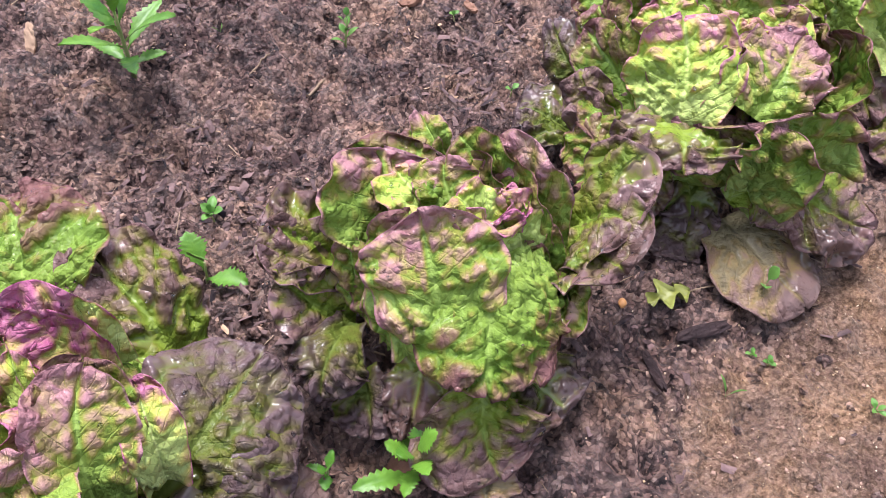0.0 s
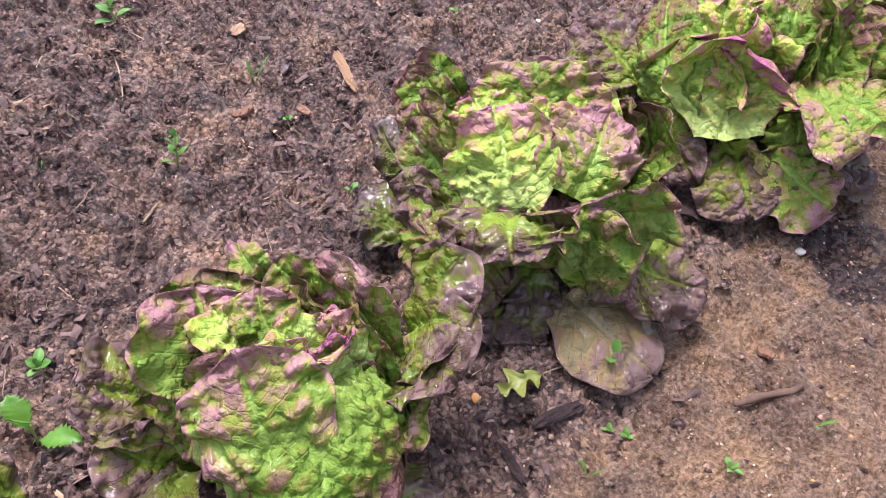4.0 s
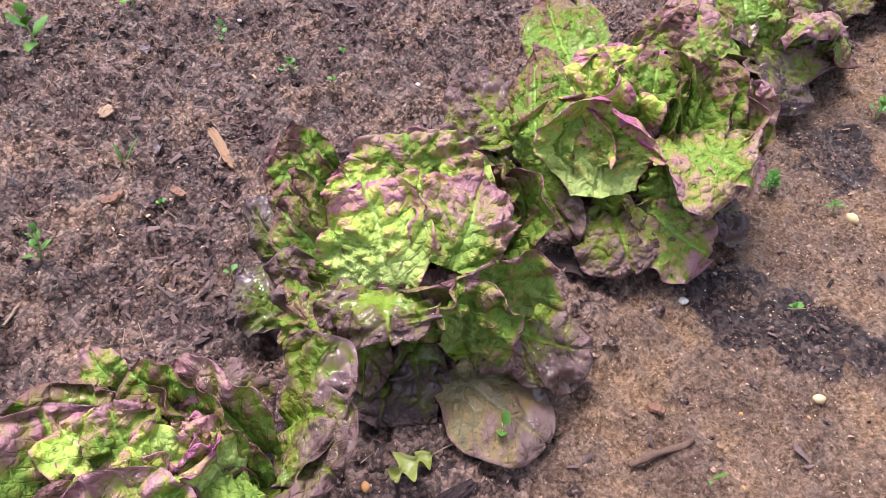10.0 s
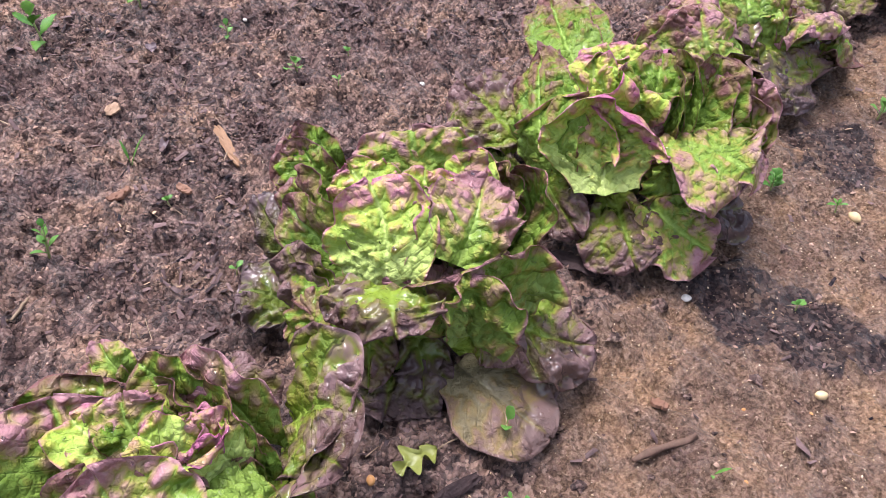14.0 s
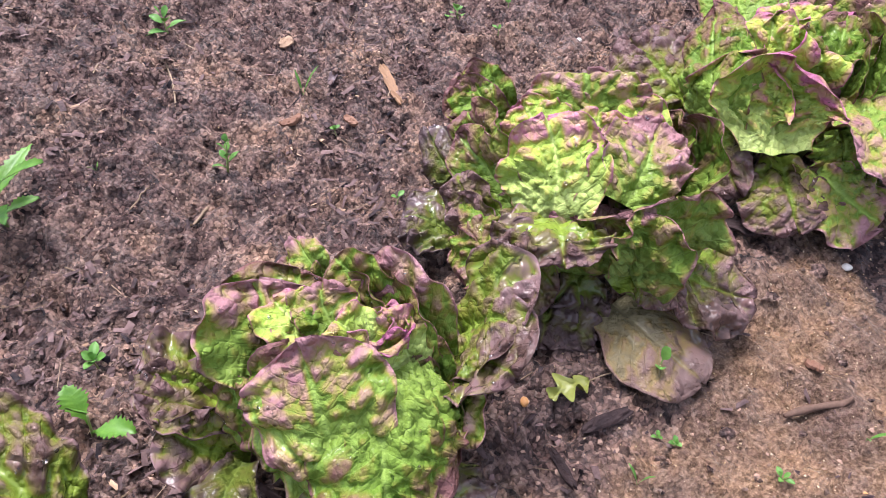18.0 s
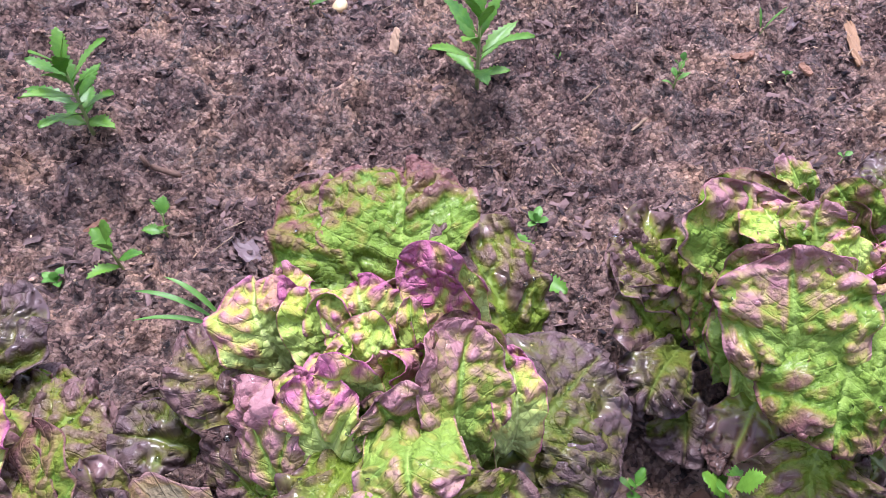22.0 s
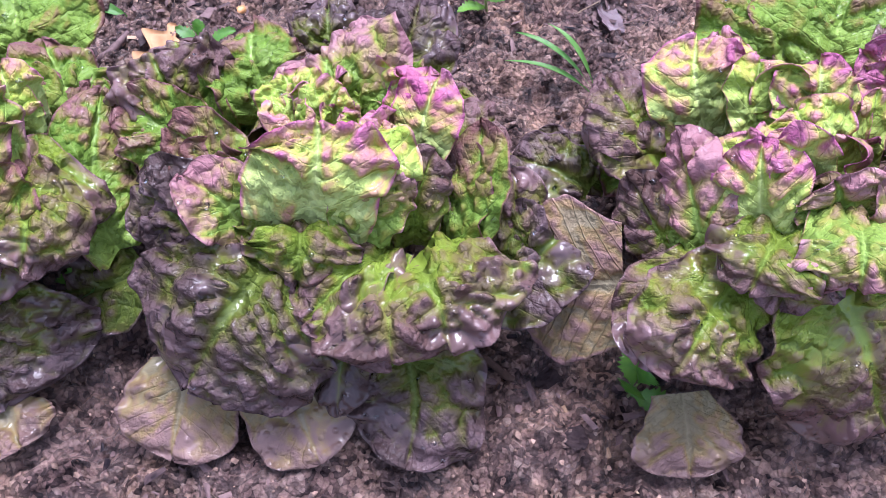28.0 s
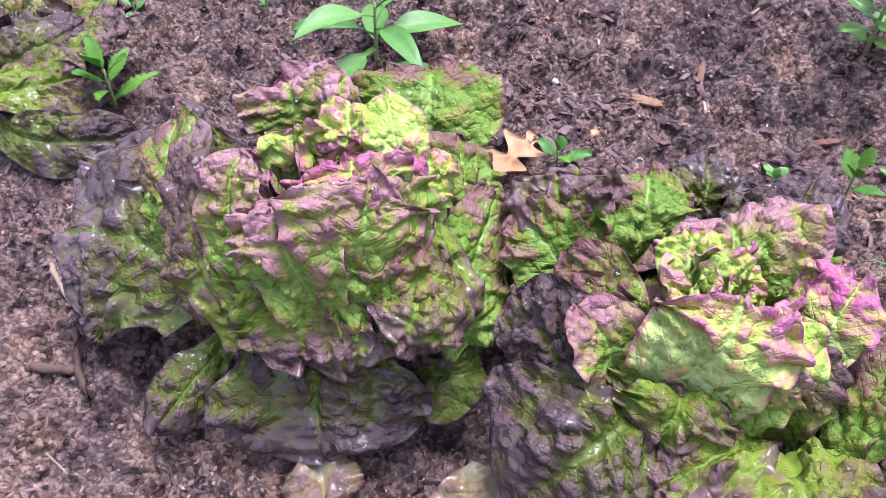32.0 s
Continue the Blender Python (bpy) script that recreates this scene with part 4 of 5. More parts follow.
leaf(head, (-156, 9.2, 6.0), (-146, 15.9, 5.5), (-141, 18.7, 3.0), 10.6, -173, -0.28, 2)
leaf(head, (-136, 10.1, 6.0), (-123, 14.8, 5.5), (-109, 18.2, 3.0), 9.5, -166, -0.14, 5)
leaf(head, (171, 2.4, 13.0), (127, 3.6, 16.5), (81, 6.6, 18.5), 9.1, 160, 0.03, 0, 0.6)
leaf(head, (-121, 3.9, 13.0), (-124, 3.4, 17.0), (-5, 2.4, 19.0), 8.0, 179, 0.07, 1, 0.6)
leaf(head, (160, 5.6, 14.0), (149, 6.6, 17.0), (125, 6.3, 18.5), 5.9, 158, 0.18, 0, 0.6)
leaf(head, (-106, 5.9, 12.0), (-88, 5.1, 16.0), (-23, 2.6, 19.0), 6.3, 141, 0.79, 1, 0.6)
leaf(head, (-93, 8.2, 9.0), (-68, 7.8, 15.0), (-41, 8.6, 19.5), 6.3, -157, 0.85, 1, 0.6)
leaf(head, (-71, 13.3, 8.0), (-59, 13.9, 13.0), (-51, 12.7, 17.5), 5.8, 154, 0.06, 5, 0.6)
leaf(head, (-92, 7.4, 13.0), (-103, 13.1, 14.0), (-97, 16.4, 12.0), 14.2, 179, -0.09, 5, 0.6)
leaf(head, (-30, 12.6, 11.0), (-31, 14.5, 15.0), (-50, 15.5, 16.0), 6.0, -101, 0.67, 2)
leaf(head, (-83, 7.4, 6.0), (-89, 12.3, 4.0), (-71, 15.6, 2.5), 8.3, -167, -0.12, 3)
leaf(head, (-117, 8.5, 10.0), (-117, 10.3, 8.0), (-118, 11.6, 5.0), 7.3, 170, -0.16, 1, 0.6)
heart(head, 153, 2.2, 18, 9, 1.3)
head = lettuce(1.80, 0.13, "green lettuce with drooping dark purple outer leaves", 7, 16.0, 8.0)
leaf(head, (-159, 11.0, 11.0), (-113, 10.3, 9.0), (-46, 14.6, 8.0), 11.3, -148, -0.22, 2)
leaf(head, (-151, 14.2, 8.0), (-133, 15.0, 6.0), (-126, 19.4, 3.0), 10.6, -168, -0.12, 3)
leaf(head, (-165, 23.6, 10.0), (-171, 22.3, 15.0), (169, 16.0, 18.0), 9.9, 177, -0.56, 5, 0.6)
leaf(head, (-162, 22.3, 7.0), (-169, 22.7, 12.5), (179, 22.1, 17.0), 14.0, 154, -0.35, 1, 0.6)
leaf(head, (-147, 8.2, 9.0), (-160, 10.0, 14.0), (163, 1.0, 17.0), 10.5, -162, -0.2, 1, 0.6)
rosette(head, 7, 9, 19, 15, (2, 3, 1, 5))
head = lettuce(-0.82, 0.05, "dark bronze lettuce with flat wet outer leaves", 9, 10.0, 6.0, (3, 2, 3))
leaf(head, (-74, 4.1, 6.0), (-2, 5.6, 8.0), (44, 9.0, 7.0), 9.8, -157, -0.13, 3)
leaf(head, (-58, 9.0, 7.0), (-18, 9.6, 6.5), (16, 11.9, 4.5), 8.0, -153, -0.04, 2)
leaf(head, (-57, 10.3, 4.0), (-29, 16.2, 4.0), (-7, 21.6, 4.0), 7.1, -146, -0.25, 3)
rosette(head, 9, 6, 15, 9, (3, 2), 90, 250)
head = lettuce(2.18, 0.12, "dark green lettuce at the far end of the row", 8, 15.0)
rosette(head, 8, 10, 19, 14, (2, 3, 1))


# ---- small things on the soil ----
def mesh_of(name, verts, faces, mat, soft=True):
    me = bpy.data.meshes.new(name)
    me.from_pydata(verts, [], faces)
    me.materials.append(mat)
    if soft:
        me.shade_smooth()
    return me


def part(name, me, parent, label=""):
    ob = new(name, me)
    ob.parent = parent
    if label:
        ob["label"] = label
    return ob


def tube_mesh(name, points, radii, mat, sides=7, rough=0.0, rnd=None):
    """A round stem or stick along a row of points."""
    verts, faces = [], []
    for k, (p, r) in enumerate(zip(points, radii)):
        d = (Vector(points[min(k + 1, len(points) - 1)]) - Vector(points[max(k - 1, 0)])).normalized()
        a = d.orthogonal().normalized()
        b = d.cross(a)
        for j in range(sides):
            q = 6.283 * j / sides
            e = r * (1 + (rnd.uniform(-rough, rough) if rnd else 0))
            verts.append(Vector(p) + a * (e * math.cos(q)) + b * (e * math.sin(q)))
    n = len(points)
    for k in range(n - 1):
        for j in range(sides):
            faces.append((k * sides + j, k * sides + (j + 1) % sides, (k + 1) * sides + (j + 1) % sides, (k + 1) * sides + j))
    faces.append(tuple(range(sides - 1, -1, -1)))
    faces.append(tuple((n - 1) * sides + j for j in range(sides)))
    return mesh_of(name, verts, faces, mat)


def weed_leaf(base, az, length, width, rise, droop, lobes, mat, rnd, nu=26, nv=6):
    """A small leaf with a folded rib and a toothed or smooth margin."""
    e = Vector((math.cos(az), math.sin(az), 0))
    s = Vector((-e.y, e.x, 0))
    verts, faces = [], []
    ph = rnd.uniform(0, 6)
    for i in range(nu + 1):
        u = i / nu
        out = length * (u * math.cos(rise) + 0.12 * u * u)
        up = length * (u * math.sin(rise) - droop * u * u)
        stalk = 0.14 if lobes else 0.22
        half = 0.5 * width * (0.10 if u < stalk else math.sin(math.pi * min(1.0, ((u - stalk) / (1 - stalk)) ** 0.8 * 0.97 + 0.03)) ** 0.75)
        if lobes and u > stalk:
            half *= 0.62 + 0.45 * (1 - (lobes * u) % 1.0) ** 1.3
        for j in range(nv + 1):
            v = 2 * j / nv - 1
            p = Vector(base) + e * (out + abs(v) * half * (0.25 if lobes else 0.0)) + s * (v * half)
            p.z += up + abs(v) * half * 0.35 + 0.08 * width * math.sin(5 * u + ph + 2 * v) * abs(v)
            verts.append(p)
    k = len(verts)
    verts += [p - Vector((0, 0, 0.0005)) for p in verts]
    for i in range(nu):
        for j in range(nv):
            a = i * (nv + 1) + j
            faces.append((a, a + nv + 1, a + nv + 2, a + 1))
            faces.append((k + a, k + a + 1, k + a + nv + 2, k + a + nv + 1))
    return mesh_of("leaf", verts, faces, mat)


def green(name, a, b, rough):
    m, n, l, p = material(name)
    at = n.new("ShaderNodeTexCoord").outputs["Object"]
    own = n.new("ShaderNodeObjectInfo").outputs["Random"]
    f = noisy(n, l, at, 90, 4.0, 0.65)
    k = number(n, l, "MULTIPLY_ADD", own, 0.5, number(n, l, "MULTIPLY_ADD", f, 0.9, -0.2))
    col = ramp(n, l, k, ((0.1, a), (0.9, b)))
    l.new(col, p.inputs["Base Color"])
    l.new(bumped(n, l, f, 0.5, 0.002), p.inputs["Normal"])
    p.inputs["Roughness"].default_value = rough
    tr = n.new("ShaderNodeBsdfTranslucent")
    l.new(col, tr.inputs["Color"])
    mx = n.new("ShaderNodeMixShader")
    mx.inputs[0].default_value = 0.25
    l.new(p.outputs[0], mx.inputs[1])
    l.new(tr.outputs[0], mx.inputs[2])
    l.new(mx.outputs[0], n["Material Output"].inputs["Surface"])
    return m


WEED_GREEN = green("weed_green", (0.055, 0.18, 0.020), (0.19, 0.38, 0.040), 0.4)
WEED_PALE = green("weed_pale", (0.085, 0.24, 0.035), (0.19, 0.38, 0.075), 0.45)
STEM = plain_material("weed_stem", (0.20, 0.26, 0.08), (0.34, 0.36, 0.14), 60, 0.45)

WEED_KINDS = (
    ("weed", "green weed with toothed leaves in bare soil", "weed", 9.5),
    ("seedling", "tiny pale green seedling in bare soil", "seedling", 0),
    ("clover", "small green round-leaved clump on the soil", "weed", 0),
    ("tall_weed", "broad-bladed light green weed behind a lettuce", "weed", 0),
)


def weed(x, y, height, count, length, width, kind, seed):
    rnd = random.Random(seed)
    name, label, category, lobes = WEED_KINDS[kind]
    z = ground(x, y)
    root = tagged(new(name), label, category, "weeds in the soil")
    root.location = (x, y, z)
    h = 0.01 * height
    lean = Vector((rnd.uniform(-0.15, 0.15), rnd.uniform(-0.15, 0.15), 1.0))
    pts = [lean * (h * 0.8 * q / 4) - Vector((0, 0, 0.004)) for q in range(5)]
    r = 0.0009 + 0.00012 * height
    part("stem", tube_mesh("stem", pts, [r * (1.2 - 0.13 * q) for q in range(5)], STEM), root)
    mat = WEED_GREEN if kind == 0 else WEED_PALE
    turn = rnd.uniform(0, 6.28)
    for k in range(int(count)):
        q = k / max(1, count - 1)
        lf = 0.01 * length * rnd.uniform(0.75, 1.1) * (1 - 0.25 * q)
        rise = (0.5 + 0.85 * q if kind != 3 else 0.25 + 0.6 * q) + rnd.uniform(-0.12, 0.12)
        if kind == 1 and height >= 4:
            rise = 0.85 + 0.5 * q
        if kind == 0 and height > 9:
            lf *= 0.45 + 1.15 * q * (1.35 - q)
            rise = 0.35 + 0.85 * q + rnd.uniform(-0.1, 0.2)
        at = lean * (h * 0.8 * (0.15 + 0.8 * q) if height > 2.2 else h * 0.6)
        part("leaf", weed_leaf(at, turn + 2.4 * k + rnd.uniform(-0.3, 0.3), lf, 0.01 * width * rnd.uniform(0.85, 1.15), rise, 0.45 if kind == 3 else 0.25, lobes, mat, rnd), root)
    return root


def grass(x, y, height, count, seed):
    rnd = random.Random(seed)
    root = tagged(new("grass_tuft"), "thin light green grass blades sprouting from soil", "grass", "grass sprouts")
    root.location = (x, y, ground(x, y))
    for k in range(int(count)):
        az, h = rnd.uniform(0, 6.28) if height < 9 else 2.95 - 0.2 * k, 0.01 * height * rnd.uniform(0.6, 1.1)
        part("blade", weed_leaf((0, 0, 0), az, h, 0.0025 + 0.00025 * height, rnd.uniform(1.0, 1.4) if height < 9 else 0.8 + 0.2 * k, 0.25 if height < 9 else 0.5, 0, WEED_PALE, rnd, 14, 4), root)
    return root


PEBBLE_LOOK = (
    ("pebble", "smooth yellow-tan pebble lying on soil", plain_material("tan_pebble", (0.52, 0.36, 0.17), (0.72, 0.55, 0.32), 60, 0.35, None, 0.1, 0.001)),
    ("pebble", "small whitish pebble on dark soil", plain_material("white_pebble", (0.52, 0.48, 0.42), (0.74, 0.70, 0.64), 60, 0.4, None, 0.15, 0.001)),
    ("gravel", "small orange-brown grain of gravel", plain_material("orange_grain", (0.45, 0.20, 0.06), (0.66, 0.34, 0.12), 60, 0.4, None, 0.15, 0.001)),
)


def pebble(x, y, size, look_no, seed):
    rnd = random.Random(seed)
    name, label, mat = PEBBLE_LOOK[look_no]
    bm = bmesh.new()
    bmesh.ops.create_icosphere(bm, subdivisions=3, radius=1)
    sx, sy, sz = 0.01 * size, 0.0075 * size, 0.0062 * size
    o = rnd.uniform(0, 40)
    for v in bm.verts:
        k = 1 + 0.18 * noise.noise(v.co * 1.1 + Vector((o, 0, 0)))
        v.co = Vector((v.co.x * sx * k, v.co.y * sy * k, v.co.z * sz * k))
    me = bpy.data.meshes.new(name)
    bm.to_mesh(me)
    bm.free()
    me.materials.append(mat)
    me.shade_smooth()
    ob = tagged(new(name, me), label, "pebble", "pebbles")
    ob.matrix_world = pose(x, y, ground(x, y) + sz * 0.55, rnd.uniform(-10, 10), rnd.uniform(-10, 10), rnd.uniform(0, 180))
    return ob


STICK_LOOK = (("stick", "dark weathered stick lying on wet soil", BARK), ("twig", "thin pale dry twig on the soil", STRAW), ("stick", "reddish-brown broken stick with bark", CHIP))


def stick(x1, y1, x2, y2, thick, kind, seed):
    rnd = random.Random(seed)
    name, label, mat = STICK_LOOK[kind]
    n = 9
    r = 0.004 * thick
    mx, my = (x1 + x2) / 2, (y1 + y2) / 2
    z = max(ground(mx, my), 0.5 * (ground(x1, y1) + ground(x2, y2)))
    pts, radii = [], []
    bend = rnd.uniform(-0.05, 0.05)
    for k in range(n):
        q = k / (n - 1)
        b = bend * math.sin(3.14 * q)
        px, py = x1 + (x2 - x1) * q - (y2 - y1) * b, y1 + (y2 - y1) * q + (x2 - x1) * b
        pts.append((px - mx, py - my, max(ground(px, py), z) - z + r * 0.6))
        radii.append(r * rnd.uniform(0.75, 1.15) * (0.7 if k in (0, n - 1) else 1))
    me = tube_mesh(name, pts, radii, mat, 9, 0.12, rnd)
    ob = tagged(new(name, me), label, "stick", "sticks and twigs")
    ob.location = (mx, my, z)
    return ob


CHIP_LOOK = (
    ("wood_chip", "tan splinter of wood on the soil", plain_material("tan_splinter", (0.22, 0.12, 0.07), (0.40, 0.24, 0.14), 200, 0.6, (1, 6, 1), 0.5, 0.001)),
    ("wood_chip", "pale square chip of wood", PALECHIP),
    ("bark_chip", "reddish-brown chip of bark on soil", plain_material("red_bark", (0.15, 0.075, 0.05), (0.30, 0.165, 0.11), 150, 0.6, None, 0.6, 0.001)),
    ("bark_chip", "blackish wet piece of bark", plain_material("black_bark", (0.010, 0.007, 0.009), (0.060, 0.038, 0.036), 120, 0.6, None, 1.0, 0.004)),
    ("dead_leaf", "greyish-brown curled bit of dead leaf", plain_material("grey_leaf", (0.06, 0.038, 0.042), (0.17, 0.115, 0.12), 90, 0.5, None, 0.5, 0.001)),
)


def chip(x1, y1, x2, y2, width, kind, seed):
    """An uneven flake: a lumpy slab with broken ends."""
    rnd = random.Random(seed)
    name, label, mat = CHIP_LOOK[kind]
    length = max(0.008, math.hypot(x2 - x1, y2 - y1))
    az = math.atan2(y2 - y1, x2 - x1)
    w, th = 0.005 * width, (0.0012 if kind == 4 else 0.0028)
    nu, nv = 8, 4
    verts, faces = [], []
    o = rnd.uniform(0, 50)
    for layer in (1, -1):
        for i in range(nu + 1):
            u = i / nu - 0.5
            for j in range(nv + 1):
                v = 2 * j / nv - 1
                hw = w * (1 - 0.5 * abs(2 * u) ** 3) * (1 + 0.5 * noise.noise((u * 5 + o, v, 1)))
                rag = 0.12 * noise.noise((v * 2 + o, 3, u)) * length
                verts.append((u * length + rag, v * hw, layer * th * (1 - 0.4 * v * v) + 0.0025 * noise.noise((u * 6 + o, v * 2, 5)) + (0.004 * v * v if kind == 4 else 0)))
    m = (nu + 1) * (nv + 1)
    for i in range(nu):
        for j in range(nv):
            a = i * (nv + 1) + j
            faces.append((a, a + nv + 1, a + nv + 2, a + 1))
            faces.append((m + a, m + a + 1, m + a + nv + 2, m + a + nv + 1))
    ring = [j for j in range(nv + 1)] + [i * (nv + 1) + nv for i in range(1, nu + 1)] + [nu * (nv + 1) + j for j in range(nv - 1, -1, -1)] + [i * (nv + 1) for i in range(nu - 1, 0, -1)]
    for a, b in zip(ring, ring[1:] + ring[:1]):
        faces.append((a, b, m + b, m + a))
    ob = tagged(new(name, mesh_of(name, verts, faces, mat, False)), label, "dead leaf" if kind == 4 else "wood chip", "chips on the soil")
    x, y = (x1 + x2) / 2, (y1 + y2) / 2
    dx = (ground(x + 0.01, y, False) - ground(x - 0.01, y, False)) / 0.02
    dy = (ground(x, y + 0.01, False) - ground(x, y - 0.01, False)) / 0.02
    up = Vector((-dx, -dy, 1)).normalized()
    tilt = Vector((0, 0, 1)).rotation_difference(up).to_matrix().to_4x4()
    ob.matrix_world = Matrix.Translation((x, y, ground(x, y) + th * 1.5)) @ tilt @ pose(0, 0, 0, 0, 0, math.degrees(az))
    return ob


def oak_leaf(x, y, size, turn, label, mat, seed):
    """A dry lobed leaf that lies curled on the soil, with its stalk."""
    rnd = random.Random(seed)
    root = tagged(new("fallen_leaf"), label, "dead leaf", "fallen leaves")
    root.matrix_world = pose(x, y, ground(x, y) + 0.004, 0, 0, turn)
    nu, nv = 48, 10
    verts, faces = [], []
    for i in range(nu + 1):
        u = i / nu
        half = size * 0.42 * math.sin(math.pi * min(1, u * 0.96 + 0.03)) ** 0.5 * (0.22 + 0.78 * math.sin(2.5 * 3.14 * u + 0.2) ** 2)
        for j in range(nv + 1):
            v = 2 * j / nv - 1
            verts.append(((u - 0.5) * size + abs(v) * half * 0.35, v * half, 0.005 * v * v + 0.006 * math.sin(3 * u) + 0.005 * noise.noise((u * 5, v * 3, seed))))
    k = len(verts)
    verts += [(p[0], p[1], p[2] - 0.0006) for p in verts]
    for i in range(nu):
        for j in range(nv):
            a = i * (nv + 1) + j
            faces.append((a, a + nv + 1, a + nv + 2, a + 1))
            faces.append((k + a, k + a + 1, k + a + nv + 2, k + a + nv + 1))
    part("blade", mesh_of("blade", verts, faces, mat), root)
    pts = [(-size * 0.5 - 0.012 * q, 0.002 * q * q * 0.3, 0.001 + 0.001 * q) for q in range(5)]
    part("stalk", tube_mesh("stalk", pts, [0.0009] * 5, STRAW, 6), root)
    return root


def water_drops():
    """Beads of rain on the upper faces of the leaves."""
    m, n, l, p = material("water")
    p.inputs["Base Color"].default_value = (0.95, 0.97, 1.0, 1)
    p.inputs["Roughness"].default_value, p.inputs["IOR"].default_value = 0.03, 1.33
    p.inputs["Transmission Weight"].default_value = 1.0
    verts, faces = [], []
    rnd = random.Random(77)
    for at, up, r in DROPS:
        a = up.orthogonal().normalized()
        b = up.cross(a)
        k = len(verts)
        stretch = rnd.uniform(0.7, 1.4)
        for ring, (rad, high) in enumerate(((1.0, -0.1), (0.92, 0.28), (0.6, 0.55))):
            for j in range(8):
                q = 0.785 * j
                verts.append(at + a * (r * rad * stretch * math.cos(q)) + b * (r * rad * math.sin(q)) + up * (r * high))
        verts.append(at + up * (r * 0.66))
        for ring in range(2):
            for j in range(8):
                faces.append((k + ring * 8 + j, k + ring * 8 + (j + 1) % 8, k + ring * 8 + 8 + (j + 1) % 8, k + ring * 8 + 8 + j))
        for j in range(8):
            faces.append((k + 16 + j, k + 16 + (j + 1) % 8, k + 24))
        faces.append(tuple(k + j for j in range(7, -1, -1)))
    return tagged(new("water_drops", mesh_of("water_drops", verts, faces, m)), "clear beads of rain water on lettuce leaves", "water drops", kind="stuff")


water_drops()

# place on the soil, then sizes in centimetres and the kind
WEEDS_A = [
    (0.533, 0.487, 13, 13, 10.5, 2.1, 0),
    (0.07, 0.478, 12, 18, 8.5, 2.1, 0),
    (0.787, 0.461, 5.5, 8, 2.6, 0.8, 1),
    (0.549, 0.252, 2, 6, 2, 1, 1),
    (0.988, -0.083, 3, 4, 3.4, 1.1, 1),
    (0.984, 0.859, 6, 5, 5, 2.2, 0),
    (1.148, 0.858, 5, 5, 4.5, 2, 0),
    (1.222, 0.728, 2.5, 5, 2, 0.8, 1),
    (1.259, 0.595, 2.5, 4, 2.4, 1.5, 1),
    (1.347, 0.576, 1.8, 4, 1.3, 0.7, 1),
    (1.281, 0.522, 1.5, 3, 1.5, 0.6, 1),
    (0.937, 0.3, 1.5, 3, 1.5, 0.7, 1),
]
WEEDS_B = [
    (1.535, -0.075, 3, 9, 1.8, 1.3, 2),
    (1.57, -0.154, 2, 6, 1.5, 0.5, 1),
    (1.832, -0.1, 4, 7, 3, 1.1, 1),
    (1.369, -0.199, 1.2, 4, 1.3, 0.7, 1),
    (0.943, 0.454, 1.2, 4, 1.2, 0.6, 1),
    (0.956, -0.14, 0.8, 5, 0.9, 0.5, 1),
    (0.949, -0.123, 0.8, 5, 0.8, 0.4, 1),
    (1.003, -0.224, 1, 6, 1.2, 0.5, 1),
    (0.027, 0.31, 2, 6, 2.4, 1, 2),
    (0.099, 0.31, 6, 5, 4.5, 1.9, 0),
    (0.146, 0.342, 4.5, 4, 3.4, 1.8, 0),
    (-0.688, 0.063, 7, 8, 7.5, 2.2, 0),
]
WEEDS_C = [
    (-0.45, 0.262, 12, 10, 15, 3.2, 3),
    (-0.191, 0.206, 3.5, 5, 3.6, 1.7, 0),
    (-0.783, 0.215, 3, 5, 2.4, 1.2, 1),
    (-0.627, 0.286, 4, 5, 4, 0.7, 1),
    (0.608, -0.089, 6, 10, 5.5, 1.9, 0),
    (0.542, -0.06, 2.5, 5, 2, 1.1, 0),
    (0.255, -0.126, 3.5, 4, 4.5, 2.6, 0),
    (-0.207, -0.097, 5, 4, 4.5, 2.4, 0),
    (0.841, 0.753, 3.5, 6, 3.4, 1.2, 1),
    (0.344, 0.631, 5, 5, 4, 1.6, 0),
    (0.517, 0.181, 4, 3, 5, 2.6, 0),
]
BLADES_A = [
    (0.897, -0.147, 5, 2),
    (0.222, 0.184, 14, 3),
    (1.102, -0.245, 5, 2),
    (0.941, 0.537, 6, 3),
    (0.648, 0.519, 3, 2),
]
PEBBLES_A = [
    (1.574, -0.177, 1, 0),
    (1.278, -0.276, 0.7, 0),
    (1.285, -0.102, 0.65, 1),
    (0.86, -0.03, 0.55, 2),
    (-0.247, 0.341, 0.5, 1),
    (0.51, -0.138, 0.85, 0),
    (0.382, 0.662, 1.4, 0),
    (1.271, 0.749, 0.45, 1),
    (1.4, 0.459, 0.6, 1),
    (0.276, 0.36, 0.5, 1),
    (-0.176, 0.284, 0.7, 2),
]
PEBBLES_B = [
    (1.201, -0.227, 0.25, 2),
    (1.114, -0.273, 0.25, 2),
    (1.055, -0.276, 0.3, 2),
    (1.25, -0.279, 0.25, 2),
]
STICKS_A = [
    (1.06, -0.183, 1.124, -0.213, 0.9, 0),
    (0.705, 0.404, 0.743, 0.428, 0.45, 1),
    (0.124, 0.435, 0.168, 0.404, 0.9, 0),
    (-0.541, -0.234, -0.498, -0.217, 1.4, 0),
    (-0.527, -0.187, -0.462, -0.238, 0.8, 0),
    (-0.599, -0.14, -0.535, -0.17, 0.8, 1),
    (0.134, -0.108, 0.162, -0.127, 0.9, 0),
    (0.51, 0.732, 0.529, 0.67, 0.7, 1),
    (-0.299, 0.18, -0.282, 0.224, 0.9, 2),
    (0.656, 0.443, 0.691, 0.467, 0.25, 1),
]
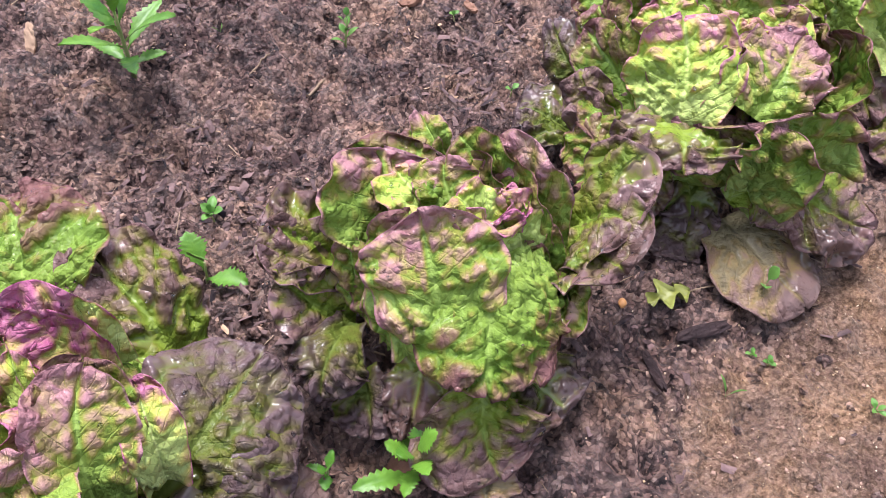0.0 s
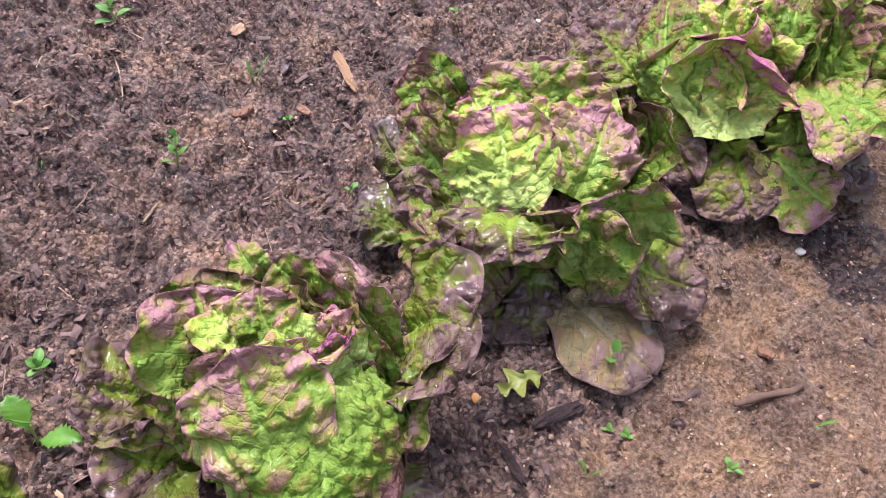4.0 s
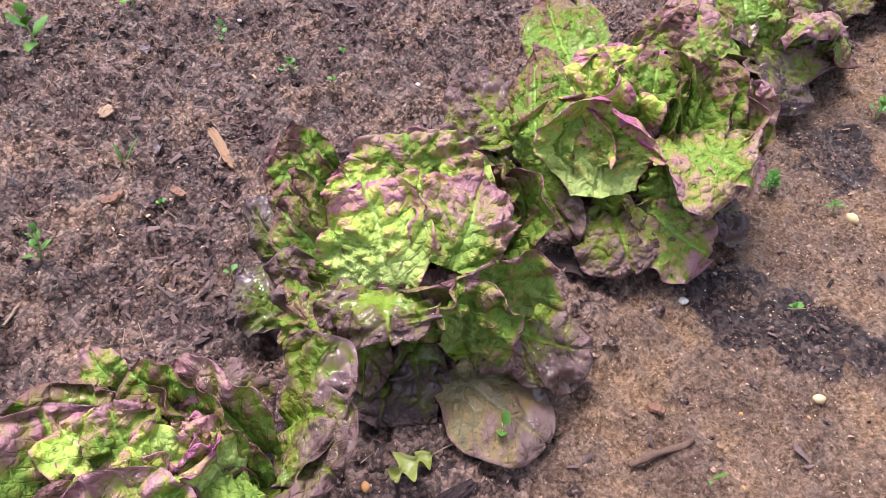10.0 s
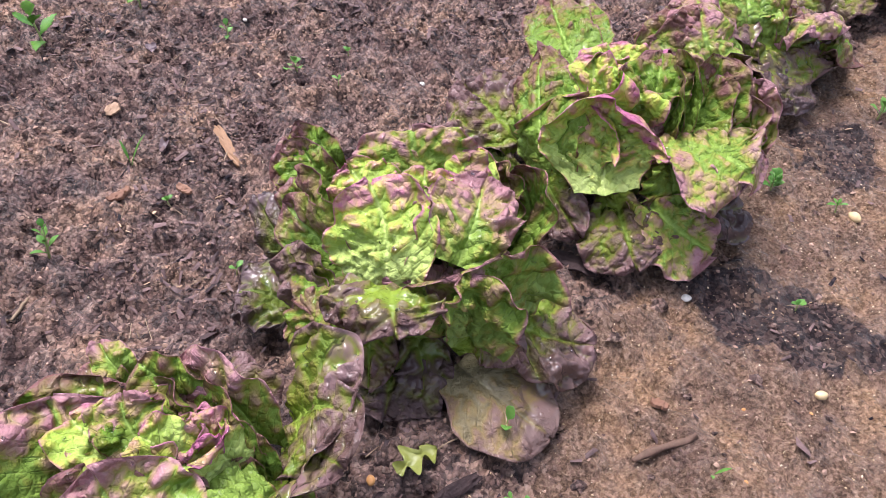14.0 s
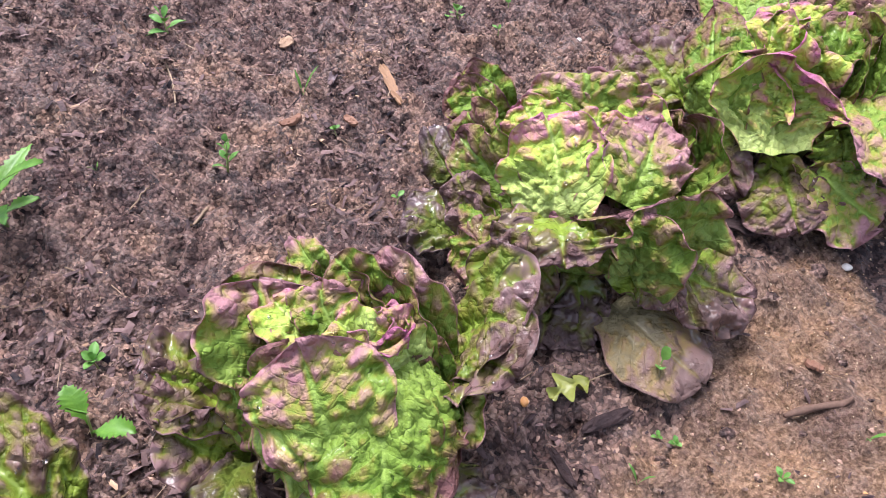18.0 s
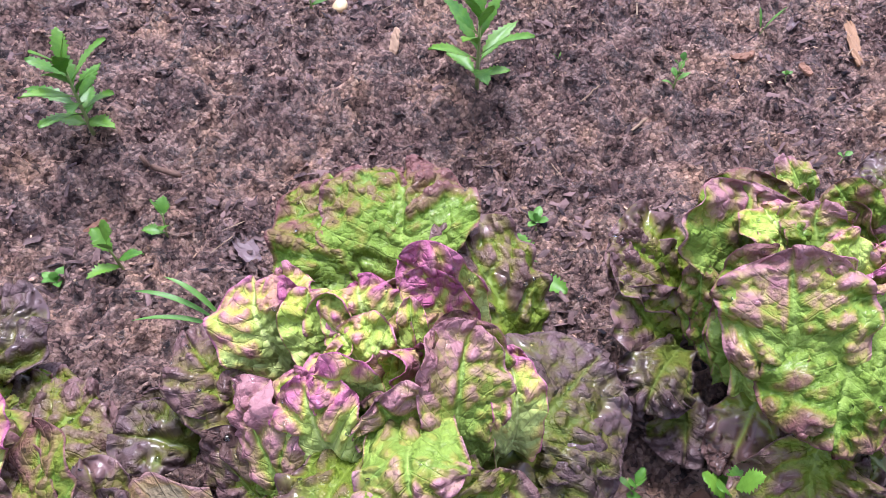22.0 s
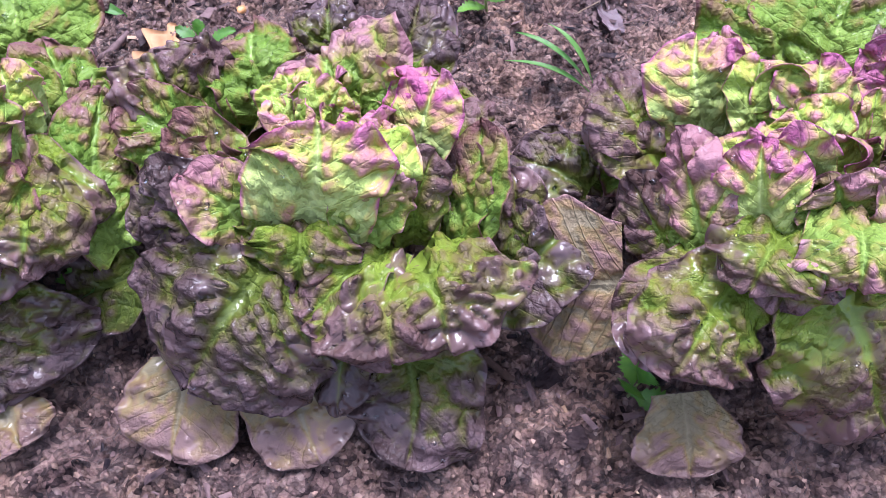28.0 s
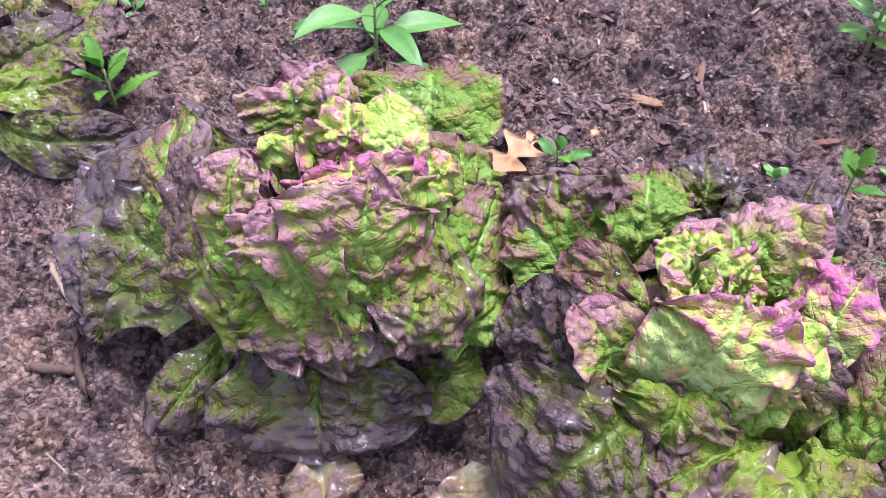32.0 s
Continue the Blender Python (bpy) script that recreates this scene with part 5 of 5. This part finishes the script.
STICKS_B = [
    (0.566, 0.417, 0.579, 0.395, 0.25, 1),
    (-0.459, -0.294, -0.428, -0.3, 0.25, 1),
    (0.809, 0.696, 0.777, 0.58, 0.3, 1),
]
CHIPS_A = [
    (1.076, 0.542, 1.056, 0.466, 1.4, 0),
    (0.973, 0.664, 0.993, 0.656, 1.7, 1),
    (0.893, 0.496, 0.917, 0.503, 1.6, 2),
    (1.218, 0.046, 1.225, -0.012, 2.4, 3),
    (0.887, -0.082, 0.935, -0.096, 1.3, 3),
    (0.851, -0.078, 0.836, -0.125, 0.9, 3),
    (0.6, -0.062, 0.599, -0.096, 2.6, 2),
    (0.435, 0.548, 0.45, 0.579, 1.2, 1),
    (0.18, -0.114, 0.201, -0.122, 2, 3),
    (0.212, -0.161, 0.217, -0.178, 1.8, 3),
]
CHIPS_B = [
    (1.131, -0.156, 1.137, -0.173, 1.4, 2),
    (-0.154, 0.351, -0.118, 0.354, 1.2, 0),
    (0.044, 0.376, 0.08, 0.379, 0.9, 2),
    (0.887, 0.505, 0.908, 0.494, 1.2, 2),
    (0.964, 0.465, 0.97, 0.444, 1.2, 2),
    (0.357, 0.37, 0.336, 0.359, 1.6, 2),
    (0.226, 0.328, 0.242, 0.28, 2.4, 4),
]
CHIPS_C = [
    (-0.23, 0.305, -0.211, 0.293, 2.2, 4),
    (1.013, 0.563, 0.989, 0.546, 1.2, 4),
    (1.106, 0.764, 1.1, 0.746, 1.6, 4),
    (-0.242, -0.218, -0.212, -0.213, 0.8, 2),
    (-0.086, 0.376, -0.094, 0.422, 0.8, 2),
]
for k, row in enumerate(WEEDS_A + WEEDS_B + WEEDS_C):
    weed(*row[:6], int(row[6]), 300 + k)
for k, row in enumerate(BLADES_A):
    grass(*row, 400 + k)
for k, (px, py, size, kind) in enumerate(PEBBLES_A + PEBBLES_B):
    if size > 0.1:
        pebble(px, py, size, int(kind), 500 + k)
for k, row in enumerate(STICKS_A + STICKS_B):
    stick(*row[:5], int(row[5]), 600 + k)
for k, row in enumerate(CHIPS_A + CHIPS_B + CHIPS_C):
    chip(*row[:5], int(row[5]), 700 + k)
oak_leaf(-0.235, 0.196, 0.075, 75, "tan dry oak leaf lying on the soil", OAK, 1)
oak_leaf(1.53, -0.02, 0.055, 130, "brown dry leaf on dark soil", CHIP_LOOK[2][2], 2)
oak_leaf(0.905, -0.045, 0.045, 170, "yellowing lobed leaf with a straw stalk", green("yellow_leaf", (0.20, 0.22, 0.05), (0.30, 0.32, 0.07), 0.4), 3)
